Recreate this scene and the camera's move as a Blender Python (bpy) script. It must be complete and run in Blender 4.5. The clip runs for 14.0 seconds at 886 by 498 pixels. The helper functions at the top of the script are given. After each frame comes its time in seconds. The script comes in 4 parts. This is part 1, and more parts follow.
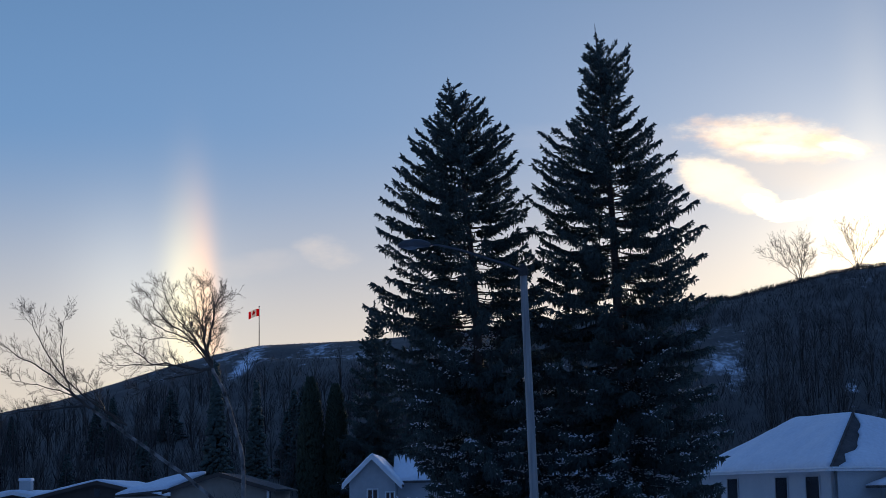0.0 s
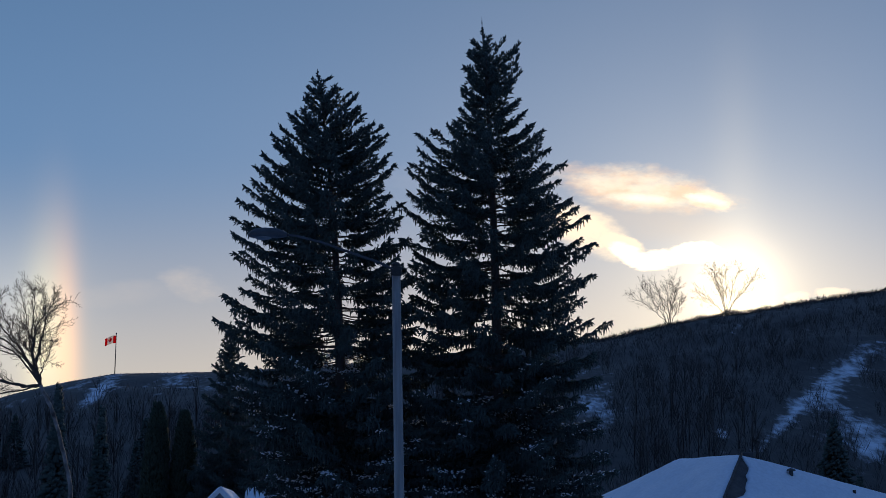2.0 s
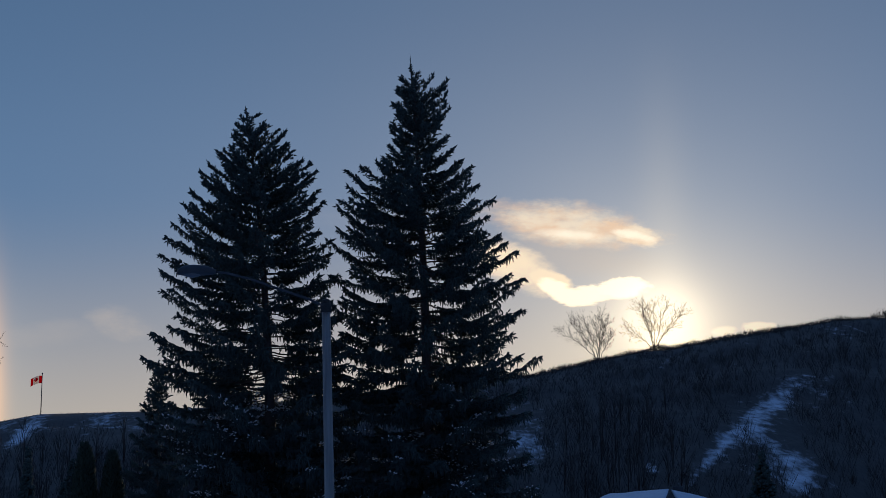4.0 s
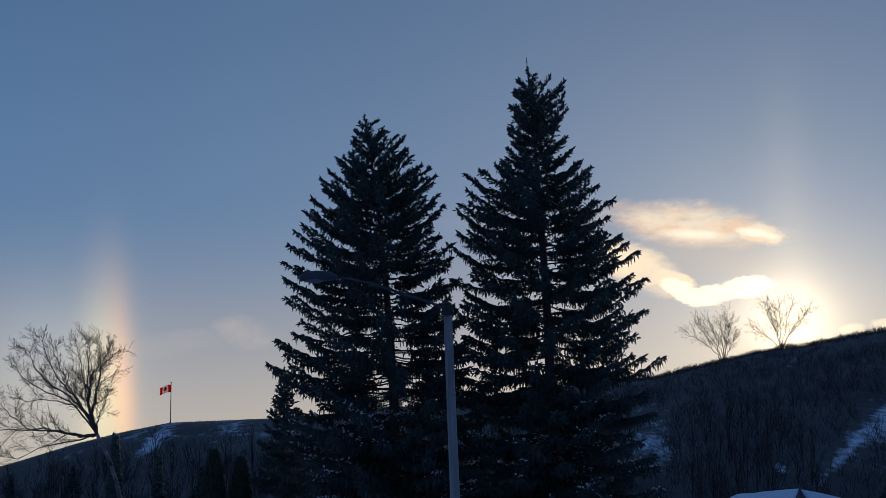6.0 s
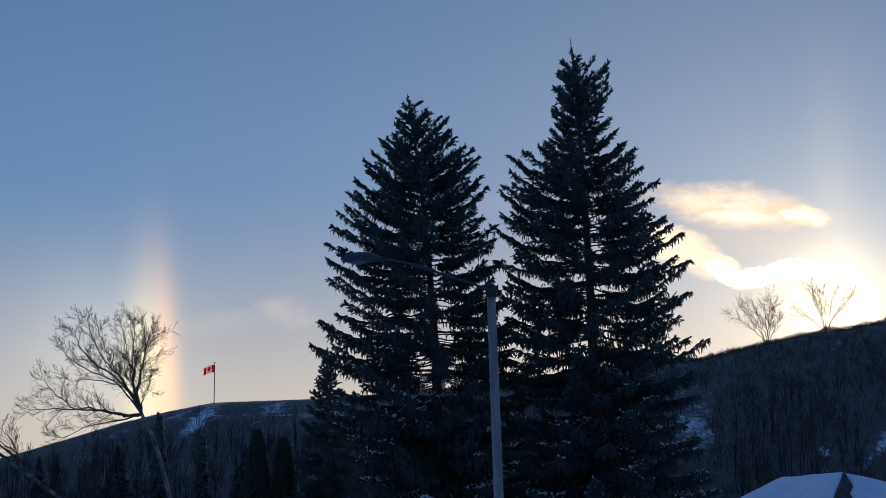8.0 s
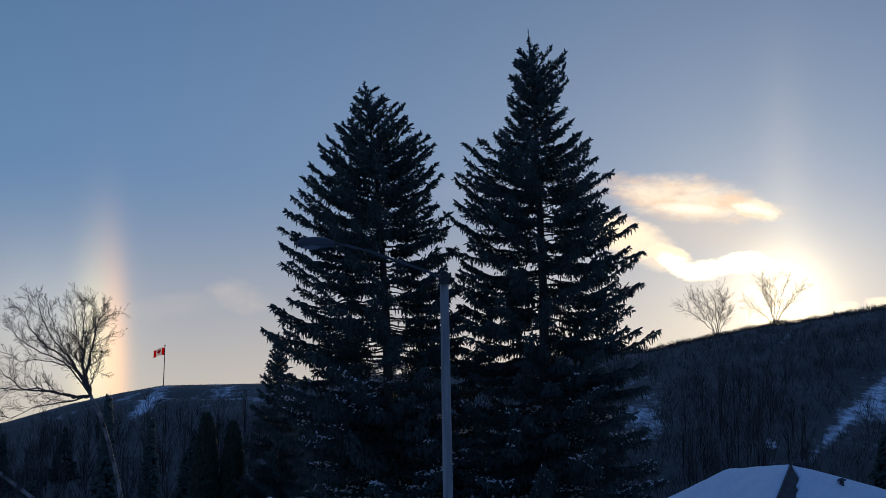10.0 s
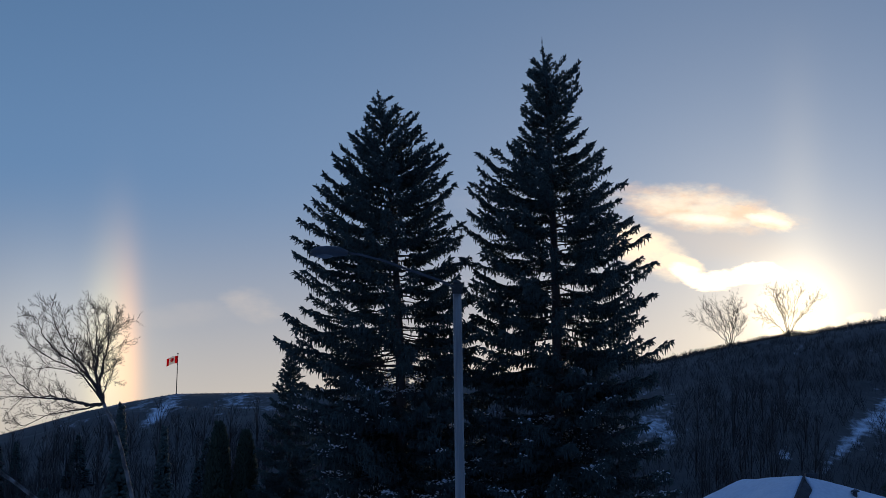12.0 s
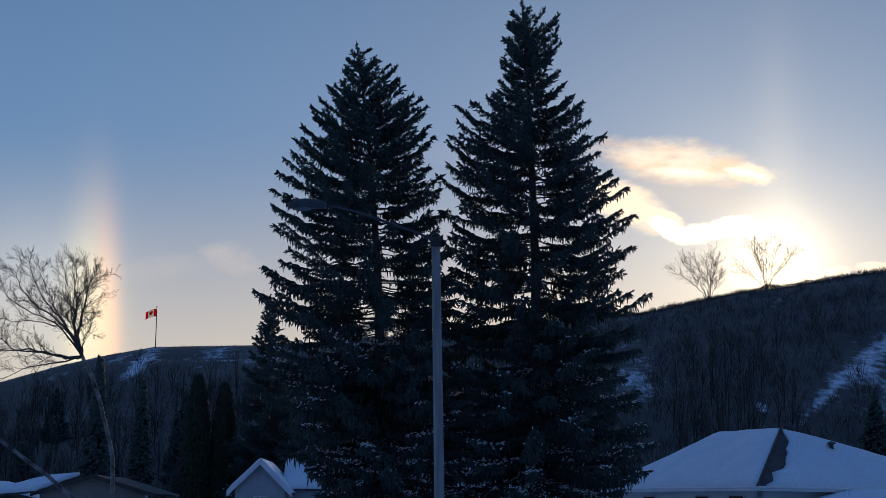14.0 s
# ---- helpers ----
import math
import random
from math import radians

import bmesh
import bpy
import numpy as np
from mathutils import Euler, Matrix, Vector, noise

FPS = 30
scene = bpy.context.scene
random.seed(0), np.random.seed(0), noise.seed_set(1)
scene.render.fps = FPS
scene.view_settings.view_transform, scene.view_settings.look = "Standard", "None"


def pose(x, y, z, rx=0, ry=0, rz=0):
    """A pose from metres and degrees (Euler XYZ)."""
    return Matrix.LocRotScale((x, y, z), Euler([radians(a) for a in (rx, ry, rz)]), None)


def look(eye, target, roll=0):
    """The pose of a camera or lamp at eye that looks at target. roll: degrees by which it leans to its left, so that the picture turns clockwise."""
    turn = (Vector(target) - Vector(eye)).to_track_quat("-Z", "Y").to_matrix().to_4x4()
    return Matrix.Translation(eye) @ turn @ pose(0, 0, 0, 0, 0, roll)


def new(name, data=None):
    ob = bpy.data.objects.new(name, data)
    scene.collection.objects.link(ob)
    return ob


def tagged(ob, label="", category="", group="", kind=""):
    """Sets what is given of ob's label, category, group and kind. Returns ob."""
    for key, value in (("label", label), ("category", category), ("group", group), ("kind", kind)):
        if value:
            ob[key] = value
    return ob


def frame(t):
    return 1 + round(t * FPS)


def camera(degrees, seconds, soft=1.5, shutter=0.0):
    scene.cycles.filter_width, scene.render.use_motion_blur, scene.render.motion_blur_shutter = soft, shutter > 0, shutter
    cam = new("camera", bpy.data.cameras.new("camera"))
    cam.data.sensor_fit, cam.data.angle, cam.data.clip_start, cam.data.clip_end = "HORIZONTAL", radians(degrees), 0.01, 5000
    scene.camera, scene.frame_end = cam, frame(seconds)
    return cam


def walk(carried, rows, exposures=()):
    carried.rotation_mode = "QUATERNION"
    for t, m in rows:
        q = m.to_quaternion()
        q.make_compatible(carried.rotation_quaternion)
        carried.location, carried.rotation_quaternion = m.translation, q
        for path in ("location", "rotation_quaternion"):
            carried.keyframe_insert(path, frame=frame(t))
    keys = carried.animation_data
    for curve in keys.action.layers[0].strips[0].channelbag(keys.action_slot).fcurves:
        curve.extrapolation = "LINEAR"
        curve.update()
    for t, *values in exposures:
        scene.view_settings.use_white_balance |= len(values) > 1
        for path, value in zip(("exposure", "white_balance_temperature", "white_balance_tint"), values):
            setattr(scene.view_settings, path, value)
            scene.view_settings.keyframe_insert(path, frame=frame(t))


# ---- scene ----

# ---------------------------------------------------------------- camera
cam = camera(29.6, 14.0, soft=0.85)

# seconds, eye x y z, yaw to the left, pitch up, roll
PATH = [
    (0.0, 0.060, -6.400, 1.690, 2.190, 8.530, -0.870),
    (0.3, 0.022, 0.014, 1.730, 2.510, 9.070, -0.890),
    (0.5, 0.022, 0.014, 1.737, 2.507, 9.176, -0.884),
    (1.0, 0.014, 0.010, 1.739, 1.902, 9.123, -0.481),
    (1.5, 0.003, 0.004, 1.745, -0.318, 9.642, -0.093),
    (2.0, 0.005, 0.002, 1.742, -2.379, 9.842, 0.474),
    (2.5, 0.003, 0.002, 1.746, -3.126, 10.204, 0.401),
    (3.0, -0.001, 0.001, 1.747, -3.441, 10.425, 0.220),
    (3.2, -0.003, 0.000, 1.745, -3.790, 10.610, 0.130),
    (5.3, -0.012, -0.018, 1.684, -5.370, 11.370, -0.650),
    (5.5, -0.010, -0.018, 1.683, -3.877, 11.389, -0.682),
    (6.0, 0.015, -0.011, 1.684, -0.617, 11.272, -0.733),
    (6.5, 0.032, 0.002, 1.682, 1.185, 11.203, -0.526),
    (7.0, 0.033, 0.012, 1.681, 1.955, 11.168, -0.315),
    (7.5, 0.015, 0.011, 1.681, 2.000, 11.154, -0.398),
    (8.0, -0.005, 0.004, 1.689, 0.873, 10.653, -0.304),
    (8.5, -0.027, -0.002, 1.695, 0.076, 10.272, -0.101),
    (9.0, -0.015, -0.004, 1.680, -0.386, 10.030, 0.101),
    (11.5, -0.026, -0.016, 1.692, -0.780, 10.547, 0.688),
    (12.0, -0.019, -0.014, 1.683, -0.301, 10.530, 0.768),
    (12.5, -0.016, -0.001, 1.674, 0.932, 8.799, 0.127),
    (13.0, -0.034, 0.004, 1.665, 0.005, 7.809, 0.007),
    (13.5, -0.026, 0.003, 1.664, -0.898, 8.804, 0.656),
    (14.0, -0.006, 0.001, 1.674, -1.038, 8.944, 0.686),
]


def carried_pose(x, y, z, yaw, pitch, roll):
    return pose(x, y, z, 90 + pitch, 0, yaw) @ pose(0, 0, 0, 0, 0, roll)


walk(cam, [(row[0], carried_pose(*row[1:])) for row in PATH],
     exposures=[(0.0, 0.38), (0.5, 0.45), (1.0, 0.35), (1.5, 0.22), (2.0, 0.08), (3.0, -0.28), (5.5, -0.33), (6.5, -0.05), (7.5, 0.12),
                (9.0, 0.07), (11.5, -0.05), (12.0, 0.03), (12.5, 0.10), (13.0, 0.23), (13.5, 0.26), (14.0, 0.10)])

# ---------------------------------------------------------------- sky and sun
SUN_U, SUN_V = 0.219, 0.152            # the sun as x / y and z / y
SUN_AZ = math.atan(SUN_U)
SUN_EL = math.atan(SUN_V / math.sqrt(1 + SUN_U ** 2))

world = bpy.data.worlds.new("winter_sky")
scene.world = world
world.use_nodes = True
WN, WL = world.node_tree.nodes, world.node_tree.links
WN.clear()


def wire(tree, socket, value):
    """Joins a socket to a value or to another socket."""
    if isinstance(value, bpy.types.NodeSocket):
        tree.links.new(value, socket)
    elif isinstance(value, (tuple, list)) and len(value) == 3 and socket.type == "RGBA":
        socket.default_value = (*value, 1)
    else:
        socket.default_value = value


def wm(op, a, b=0.0, c=0.0):
    n = WN.new("ShaderNodeMath")
    n.operation = op
    for k, v in enumerate((a, b, c)):
        wire(world.node_tree, n.inputs[k], v)
    return n.outputs[0]


def wstep(v, lo, hi):
    n = WN.new("ShaderNodeMapRange")
    n.interpolation_type = "SMOOTHSTEP"
    for k, x in zip(("Value", "From Min", "From Max"), (v, lo, hi)):
        wire(world.node_tree, n.inputs[k], x)
    return n.outputs[0]


def wmix(f, a, b, kind="MIX"):
    n = WN.new("ShaderNodeMix")
    n.data_type, n.blend_type, n.clamp_factor = "RGBA", kind, True
    wire(world.node_tree, n.inputs["Factor"], f)
    wire(world.node_tree, n.inputs[6], a)
    wire(world.node_tree, n.inputs[7], b)
    return n.outputs[2]


def wnoise(vec, scale, detail=4.0, rough=0.55):
    n = WN.new("ShaderNodeTexNoise")
    wire(world.node_tree, n.inputs["Vector"], vec)
    n.inputs["Scale"].default_value, n.inputs["Detail"].default_value, n.inputs["Roughness"].default_value = scale, detail, rough
    return n.outputs["Fac"]


tc = WN.new("ShaderNodeTexCoord")
sep = WN.new("ShaderNodeSeparateXYZ")
WL.new(tc.outputs["Generated"], sep.inputs[0])
DX, DY, DZ = sep.outputs
AHEAD = wstep(DY, 0.25, 0.6)
YS = wm("MAXIMUM", DY, 0.05)
U, V = wm("DIVIDE", DX, YS), wm("DIVIDE", DZ, YS)
comb = WN.new("ShaderNodeCombineXYZ")
WL.new(U, comb.inputs[0]), WL.new(wm("MULTIPLY", V, 2.2), comb.inputs[1])
UV = comb.outputs[0]

sky = WN.new("ShaderNodeTexSky")
sky.sky_type, sky.sun_disc = "NISHITA", False
sky.sun_elevation, sky.sun_rotation = SUN_EL, SUN_AZ
sky.air_density, sky.dust_density = 1.0, 0.6

# clear winter blue that pales to a cream haze near the ground
haze = wmix(wstep(DZ, 0.05, 0.228), (0.50, 0.450, 0.425), (0.085, 0.200, 0.405))
haze = wmix(wstep(DZ, 0.20, 0.37), haze, (0.058, 0.148, 0.315))
haze = wmix(wstep(DZ, 0.36, 0.85), haze, (0.050, 0.130, 0.37))
haze = wmix(wstep(DY, 0.3, -0.6), haze, (0.038, 0.098, 0.265))

# angle from the sun, as a distance in the U, V plane
du, dv = wm("SUBTRACT", U, SUN_U), wm("SUBTRACT", V, SUN_V)
r2 = wm("ADD", wm("MULTIPLY", du, du), wm("MULTIPLY", wm("MULTIPLY", dv, dv), 1.1))
rad = wm("SQRT", r2)


def glow(width, power):
    """A bell round the sun."""
    g = wm("POWER", 2.718, wm("MULTIPLY", wm("DIVIDE", r2, width * width), -1.0))
    return wm("MULTIPLY", wm("MULTIPLY", g, power), AHEAD)


def tinted(f, colour):
    n = WN.new("ShaderNodeVectorMath")
    n.operation = "SCALE"
    n.inputs[0].default_value = colour
    wire(world.node_tree, n.inputs["Scale"], f)
    return n.outputs[0]


def added(*parts):
    total = parts[0]
    for p in parts[1:]:
        n = WN.new("ShaderNodeVectorMath")
        n.operation = "ADD"
        wire(world.node_tree, n.inputs[0], total)
        wire(world.node_tree, n.inputs[1], p)
        total = n.outputs[0]
    return total


def ellipse(u0, v0, a, b, tilt=0.0, edge=0.9, wob=0.9, scale=22.0):
    """A ragged cloud round u0, v0; 1 inside, 0 outside."""
    x, y = wm("SUBTRACT", U, u0), wm("SUBTRACT", V, v0)
    y = wm("SUBTRACT", y, wm("MULTIPLY", x, tilt))
    x, y = wm("DIVIDE", x, a), wm("DIVIDE", y, b)
    d = wm("ADD", wm("MULTIPLY", x, x), wm("MULTIPLY", y, y))
    n = wm("MULTIPLY", wm("SUBTRACT", wnoise(UV, scale), 0.5), 2 * wob)
    n = wm("ADD", n, wm("MULTIPLY", wm("SUBTRACT", wnoise(UV, scale * 3.5, 6.0, 0.65), 0.5), 0.9 * wob))
    return wm("MULTIPLY", wstep(wm("ADD", wm("SUBTRACT", 1.0, d), n), 0.0, edge), AHEAD)


# ice-crystal halo: a bright spot as high as the sun and 22 degrees beside it, red towards the sun
dog_u = wm("ADD", wm("SUBTRACT", U, -0.1895), wm("MULTIPLY", wm("SUBTRACT", V, 0.14), 0.06))


def band(x, centre, width):
    d = wm("DIVIDE", wm("SUBTRACT", x, centre), width)
    return wm("POWER", 2.718, wm("MULTIPLY", wm("MULTIPLY", d, d), -1.0))


dog_v = wm("MULTIPLY", wm("MULTIPLY", band(V, 0.112, 0.048), AHEAD), 1.0)
dog = added(tinted(wm("MULTIPLY", band(dog_u, -0.007, 0.012), dog_v), (0.46, 0.38, 0.13)),
            tinted(wm("MULTIPLY", band(dog_u, 0.0065, 0.0075), dog_v), (0.50, 0.17, 0.0)),
            tinted(wm("MULTIPLY", wm("MULTIPLY", band(dog_u, 0.001, 0.012), band(V, 0.165, 0.042)), AHEAD), (0.13, 0.075, 0.02)),
            tinted(wm("MULTIPLY", wm("MULTIPLY", band(dog_u, -0.034, 0.044), band(V, 0.125, 0.05)), AHEAD), (0.17, 0.165, 0.13)))

# clouds near the sun and two faint ones
upper = wm("MAXIMUM", ellipse(0.164, 0.2140, 0.064, 0.0165, -0.10, 1.0, 0.8, 24.0), ellipse(0.200, 0.2085, 0.024, 0.0085, -0.22, 0.8, 0.8, 46.0))
wedge = wm("MAXIMUM", ellipse(0.128, 0.1870, 0.034, 0.0165, -0.36, 1.0, 0.7, 34.0), ellipse(0.150, 0.1775, 0.020, 0.0095, -0.40, 0.6, 0.8, 40.0))
lower = wm("MAXIMUM", ellipse(0.154, 0.1725, 0.012, 0.0070, -0.30, 0.7, 0.9, 52.0),
           wm("MAXIMUM", ellipse(0.171, 0.1690, 0.022, 0.0072, 0.10, 0.6, 1.0, 52.0), ellipse(0.196, 0.1740, 0.018, 0.0080, 0.05, 0.6, 1.0, 56.0)))
core = wm("MAXIMUM", ellipse(0.204, 0.2065, 0.017, 0.0038, -0.20, 0.9, 0.9, 50.0), ellipse(0.165, 0.2070, 0.026, 0.0042, -0.05, 1.5, 0.9, 40.0))
grey = ellipse(0.168, 0.1935, 0.070, 0.016, -0.10, 1.2, 0.5, 16.0)
right_low = wm("MAXIMUM", ellipse(0.258, 0.1478, 0.009, 0.0035, 0.1, 0.7, 0.9, 60.0), ellipse(0.280, 0.1500, 0.014, 0.0045, 0.05, 0.7, 0.9, 60.0))
left_puff = wm("MAXIMUM", ellipse(-0.1105, 0.1500, 0.024, 0.0125, -0.15, 1.8, 0.9, 36.0), wm("MULTIPLY", ellipse(-0.150, 0.143, 0.040, 0.010, 0.1, 1.6, 0.8, 22.0), 0.45))
streaks = ellipse(0.05, 0.215, 0.13, 0.013, -0.02, 1.6, 1.0, 12.0)

base = added(haze, tinted(glow(0.12, 0.13), (0.62, 0.74, 0.64)), tinted(glow(0.08, 0.20), (1.0, 0.80, 0.50)))
pillar = wm("MULTIPLY", wm("MULTIPLY", band(U, 0.222, 0.016), wm("SUBTRACT", 1.0, wstep(V, 0.15, 0.36))), AHEAD)
base = added(base, tinted(pillar, (0.13, 0.10, 0.05)), dog)
base = wmix(wm("MULTIPLY", grey, 0.55), base, (0.50, 0.46, 0.46))
base = wmix(wm("MULTIPLY", left_puff, 0.42), base, (0.70, 0.58, 0.50))
base = wmix(wm("MULTIPLY", streaks, 0.16), base, (0.50, 0.46, 0.50))
base = wmix(wm("MULTIPLY", upper, 0.92), base, wmix(wstep(wnoise(UV, 45.0), 0.35, 0.65), (0.90, 0.61, 0.43), (1.0, 0.84, 0.66)))
base = wmix(wm("MULTIPLY", core, 0.9), base, (1.25, 1.12, 0.92))
base = wmix(wm("MULTIPLY", wedge, 0.92), base, (1.12, 0.90, 0.66))
base = wmix(wm("MULTIPLY", lower, 0.95), base, (1.6, 1.35, 1.0))
base = wmix(wm("MULTIPLY", right_low, 0.45), base, (1.3, 1.1, 0.8))
base = added(base, tinted(glow(0.026, 1.0), (1.0, 0.84, 0.56)), tinted(glow(0.050, 0.20), (1.0, 0.72, 0.36)))

b1, b2, wadd, wout = (WN.new("ShaderNodeBackground"), WN.new("ShaderNodeBackground"), WN.new("ShaderNodeAddShader"), WN.new("ShaderNodeOutputWorld"))
WL.new(sky.outputs[0], b1.inputs[0])
b1.inputs[1].default_value = 0.012
WL.new(base, b2.inputs[0])
b2.inputs[1].default_value = 0.9
WL.new(b1.outputs[0], wadd.inputs[0]), WL.new(b2.outputs[0], wadd.inputs[1]), WL.new(wadd.outputs[0], wout.inputs[0])

sun = new("sun", bpy.data.lights.new("sun", "SUN"))
sun.data.energy, sun.data.angle, sun.data.color = 1.6, radians(1.5), (1.0, 0.78, 0.52)
way = Vector((math.sin(SUN_AZ) * math.cos(SUN_EL), math.cos(SUN_AZ) * math.cos(SUN_EL), math.sin(SUN_EL)))
sun.matrix_world = look(tuple(way * 800), (0, 0, 0))

# ---------------------------------------------------------------- materials


def material(name, c1, c2, scale=4.0, rough=0.8, bump=0.2, fine=6.0, metal=0.0, stretch=(1, 1, 1), grain=0.15, sheen=0.0):
    """Two colours mixed by a broad noise, darkened and roughened by a fine one, with relief."""
    m = bpy.data.materials.new(name)
    m.use_nodes = True
    t = m.node_tree
    p = t.nodes["Principled BSDF"]
    co = t.nodes.new("ShaderNodeTexCoord")
    mp = t.nodes.new("ShaderNodeMapping")
    mp.inputs["Scale"].default_value = stretch
    t.links.new(co.outputs["Object"], mp.inputs["Vector"])
    n1, n2 = t.nodes.new("ShaderNodeTexNoise"), t.nodes.new("ShaderNodeTexNoise")
    n1.inputs["Scale"].default_value, n1.inputs["Detail"].default_value = scale, 5
    n2.inputs["Scale"].default_value, n2.inputs["Detail"].default_value = scale * fine, 4
    for n in (n1, n2):
        t.links.new(mp.outputs[0], n.inputs["Vector"])
    ramp = t.nodes.new("ShaderNodeMapRange")
    ramp.inputs["From Min"].default_value, ramp.inputs["From Max"].default_value = 0.35, 0.65
    t.links.new(n1.outputs["Fac"], ramp.inputs["Value"])
    mix = t.nodes.new("ShaderNodeMix")
    mix.data_type = "RGBA"
    t.links.new(ramp.outputs[0], mix.inputs["Factor"])
    mix.inputs[6].default_value, mix.inputs[7].default_value = (*c1, 1), (*c2, 1)
    g = t.nodes.new("ShaderNodeMapRange")
    g.inputs["To Min"].default_value, g.inputs["To Max"].default_value = 1 - grain, 1 + grain
    t.links.new(n2.outputs["Fac"], g.inputs["Value"])
    mul = t.nodes.new("ShaderNodeVectorMath")
    mul.operation = "SCALE"
    t.links.new(mix.outputs[2], mul.inputs[0])
    t.links.new(g.outputs[0], mul.inputs["Scale"])
    t.links.new(mul.outputs[0], p.inputs["Base Color"])
    p.inputs["Roughness"].default_value, p.inputs["Metallic"].default_value = rough, metal
    if bump:
        b = t.nodes.new("ShaderNodeBump")
        b.inputs["Strength"].default_value, b.inputs["Distance"].default_value = bump, 0.05
        t.links.new(n2.outputs["Fac"], b.inputs["Height"])
        t.links.new(b.outputs[0], p.inputs["Normal"])
    return m


SNOW = material("snow", (0.80, 0.83, 0.88), (0.72, 0.77, 0.84), 0.7, 0.6, 0.35, 9)
NEEDLES = material("spruce_needles", (0.042, 0.065, 0.058), (0.072, 0.098, 0.088), 1.2, 0.85, 0.0)
CEDAR = material("cedar_leaves", (0.022, 0.036, 0.020), (0.040, 0.050, 0.026), 1.5, 0.85, 0.0)
SPRUCE_BARK = material("spruce_bark", (0.060, 0.048, 0.042), (0.11, 0.09, 0.08), 3, 0.9, 0.6, stretch=(1, 1, 0.3))
BIRCH_BARK = material("pale_bark", (0.036, 0.031, 0.028), (0.27, 0.255, 0.24), 2.6, 0.8, 0.4, stretch=(1, 1, 0.8))
TWIG = material("twig_bark", (0.055, 0.043, 0.036), (0.10, 0.08, 0.065), 1.0, 0.85, 0.0)
BRUSH = material("brush_bark", (0.050, 0.044, 0.042), (0.085, 0.074, 0.068), 0.2, 0.9, 0.0)
POLE = material("weathered_pole", (0.20, 0.20, 0.20), (0.30, 0.30, 0.29), 2.0, 0.85, 0.4, stretch=(6, 6, 0.4))
METAL = material("galvanised_metal", (0.038, 0.042, 0.050), (0.066, 0.070, 0.078), 3, 0.6, 0.05, metal=0.2)
LENS = material("lamp_lens", (0.10, 0.11, 0.12), (0.15, 0.16, 0.17), 5, 0.4, 0.0)
IRON = material("dark_iron", (0.03, 0.03, 0.032), (0.06, 0.055, 0.05), 6, 0.6, 0.1, metal=0.5)
SHINGLE = material("dark_shingles", (0.060, 0.055, 0.055), (0.10, 0.092, 0.09), 2, 0.9, 0.6, 14)
STUCCO = material("pale_stucco", (0.44, 0.46, 0.47), (0.52, 0.53, 0.53), 0.8, 0.9, 0.3, 20)
SIDING = material("grey_siding", (0.42, 0.43, 0.44), (0.50, 0.50, 0.50), 0.7, 0.8, 0.1)
BEIGE = material("beige_siding", (0.26, 0.22, 0.18), (0.33, 0.28, 0.23), 0.7, 0.8, 0.1)
BROWN = material("dark_brown_siding", (0.055, 0.042, 0.036), (0.085, 0.065, 0.055), 0.8, 0.85, 0.2)
WHITE = material("white_paint", (0.74, 0.75, 0.75), (0.82, 0.82, 0.81), 1.5, 0.5, 0.05)
CARPAINT = material("white_car_paint", (0.70, 0.71, 0.72), (0.76, 0.76, 0.77), 1.5, 0.25, 0.0, grain=0.03)
RUBBER = material("tyre_rubber", (0.018, 0.018, 0.018), (0.03, 0.03, 0.03), 8, 0.9, 0.2)
RED = material("flag_red", (0.62, 0.025, 0.02), (0.70, 0.04, 0.03), 2, 0.75, 0.1)
FLAGWHITE = material("flag_white", (0.78, 0.76, 0.74), (0.84, 0.82, 0.80), 2, 0.75, 0.1)


def thin_cloth(m, colour):
    """Lets the light behind a cloth shine through it."""
    t = m.node_tree
    tr, mx = t.nodes.new("ShaderNodeBsdfTranslucent"), t.nodes.new("ShaderNodeMixShader")
    tr.inputs["Color"].default_value = (*colour, 1)
    mx.inputs[0].default_value = 0.7
    t.links.new(t.nodes["Principled BSDF"].outputs[0], mx.inputs[1])
    t.links.new(tr.outputs[0], mx.inputs[2])
    t.links.new(mx.outputs[0], t.nodes["Material Output"].inputs["Surface"])


thin_cloth(RED, (0.85, 0.03, 0.02)), thin_cloth(FLAGWHITE, (0.9, 0.86, 0.8))
TAIL = material("tail_light_red", (0.40, 0.02, 0.02), (0.5, 0.03, 0.03), 4, 0.2, 0.0)
BRICK = material("chimney_brick", (0.20, 0.10, 0.075), (0.30, 0.16, 0.12), 6, 0.9, 0.4)


def glass_material():
    m = bpy.data.materials.new("window_glass")
    m.use_nodes = True
    p = m.node_tree.nodes["Principled BSDF"]
    n = m.node_tree.nodes.new("ShaderNodeTexNoise")
    n.inputs["Scale"].default_value = 3.0
    r = m.node_tree.nodes.new("ShaderNodeMapRange")
    r.inputs["To Min"].default_value, r.inputs["To Max"].default_value = 0.05, 0.14
    m.node_tree.links.new(n.outputs["Fac"], r.inputs["Value"])
    m.node_tree.links.new(r.outputs[0], p.inputs["Roughness"])
    p.inputs["Base Color"].default_value = (0.012, 0.014, 0.018, 1)
    return m


GLASS = glass_material()


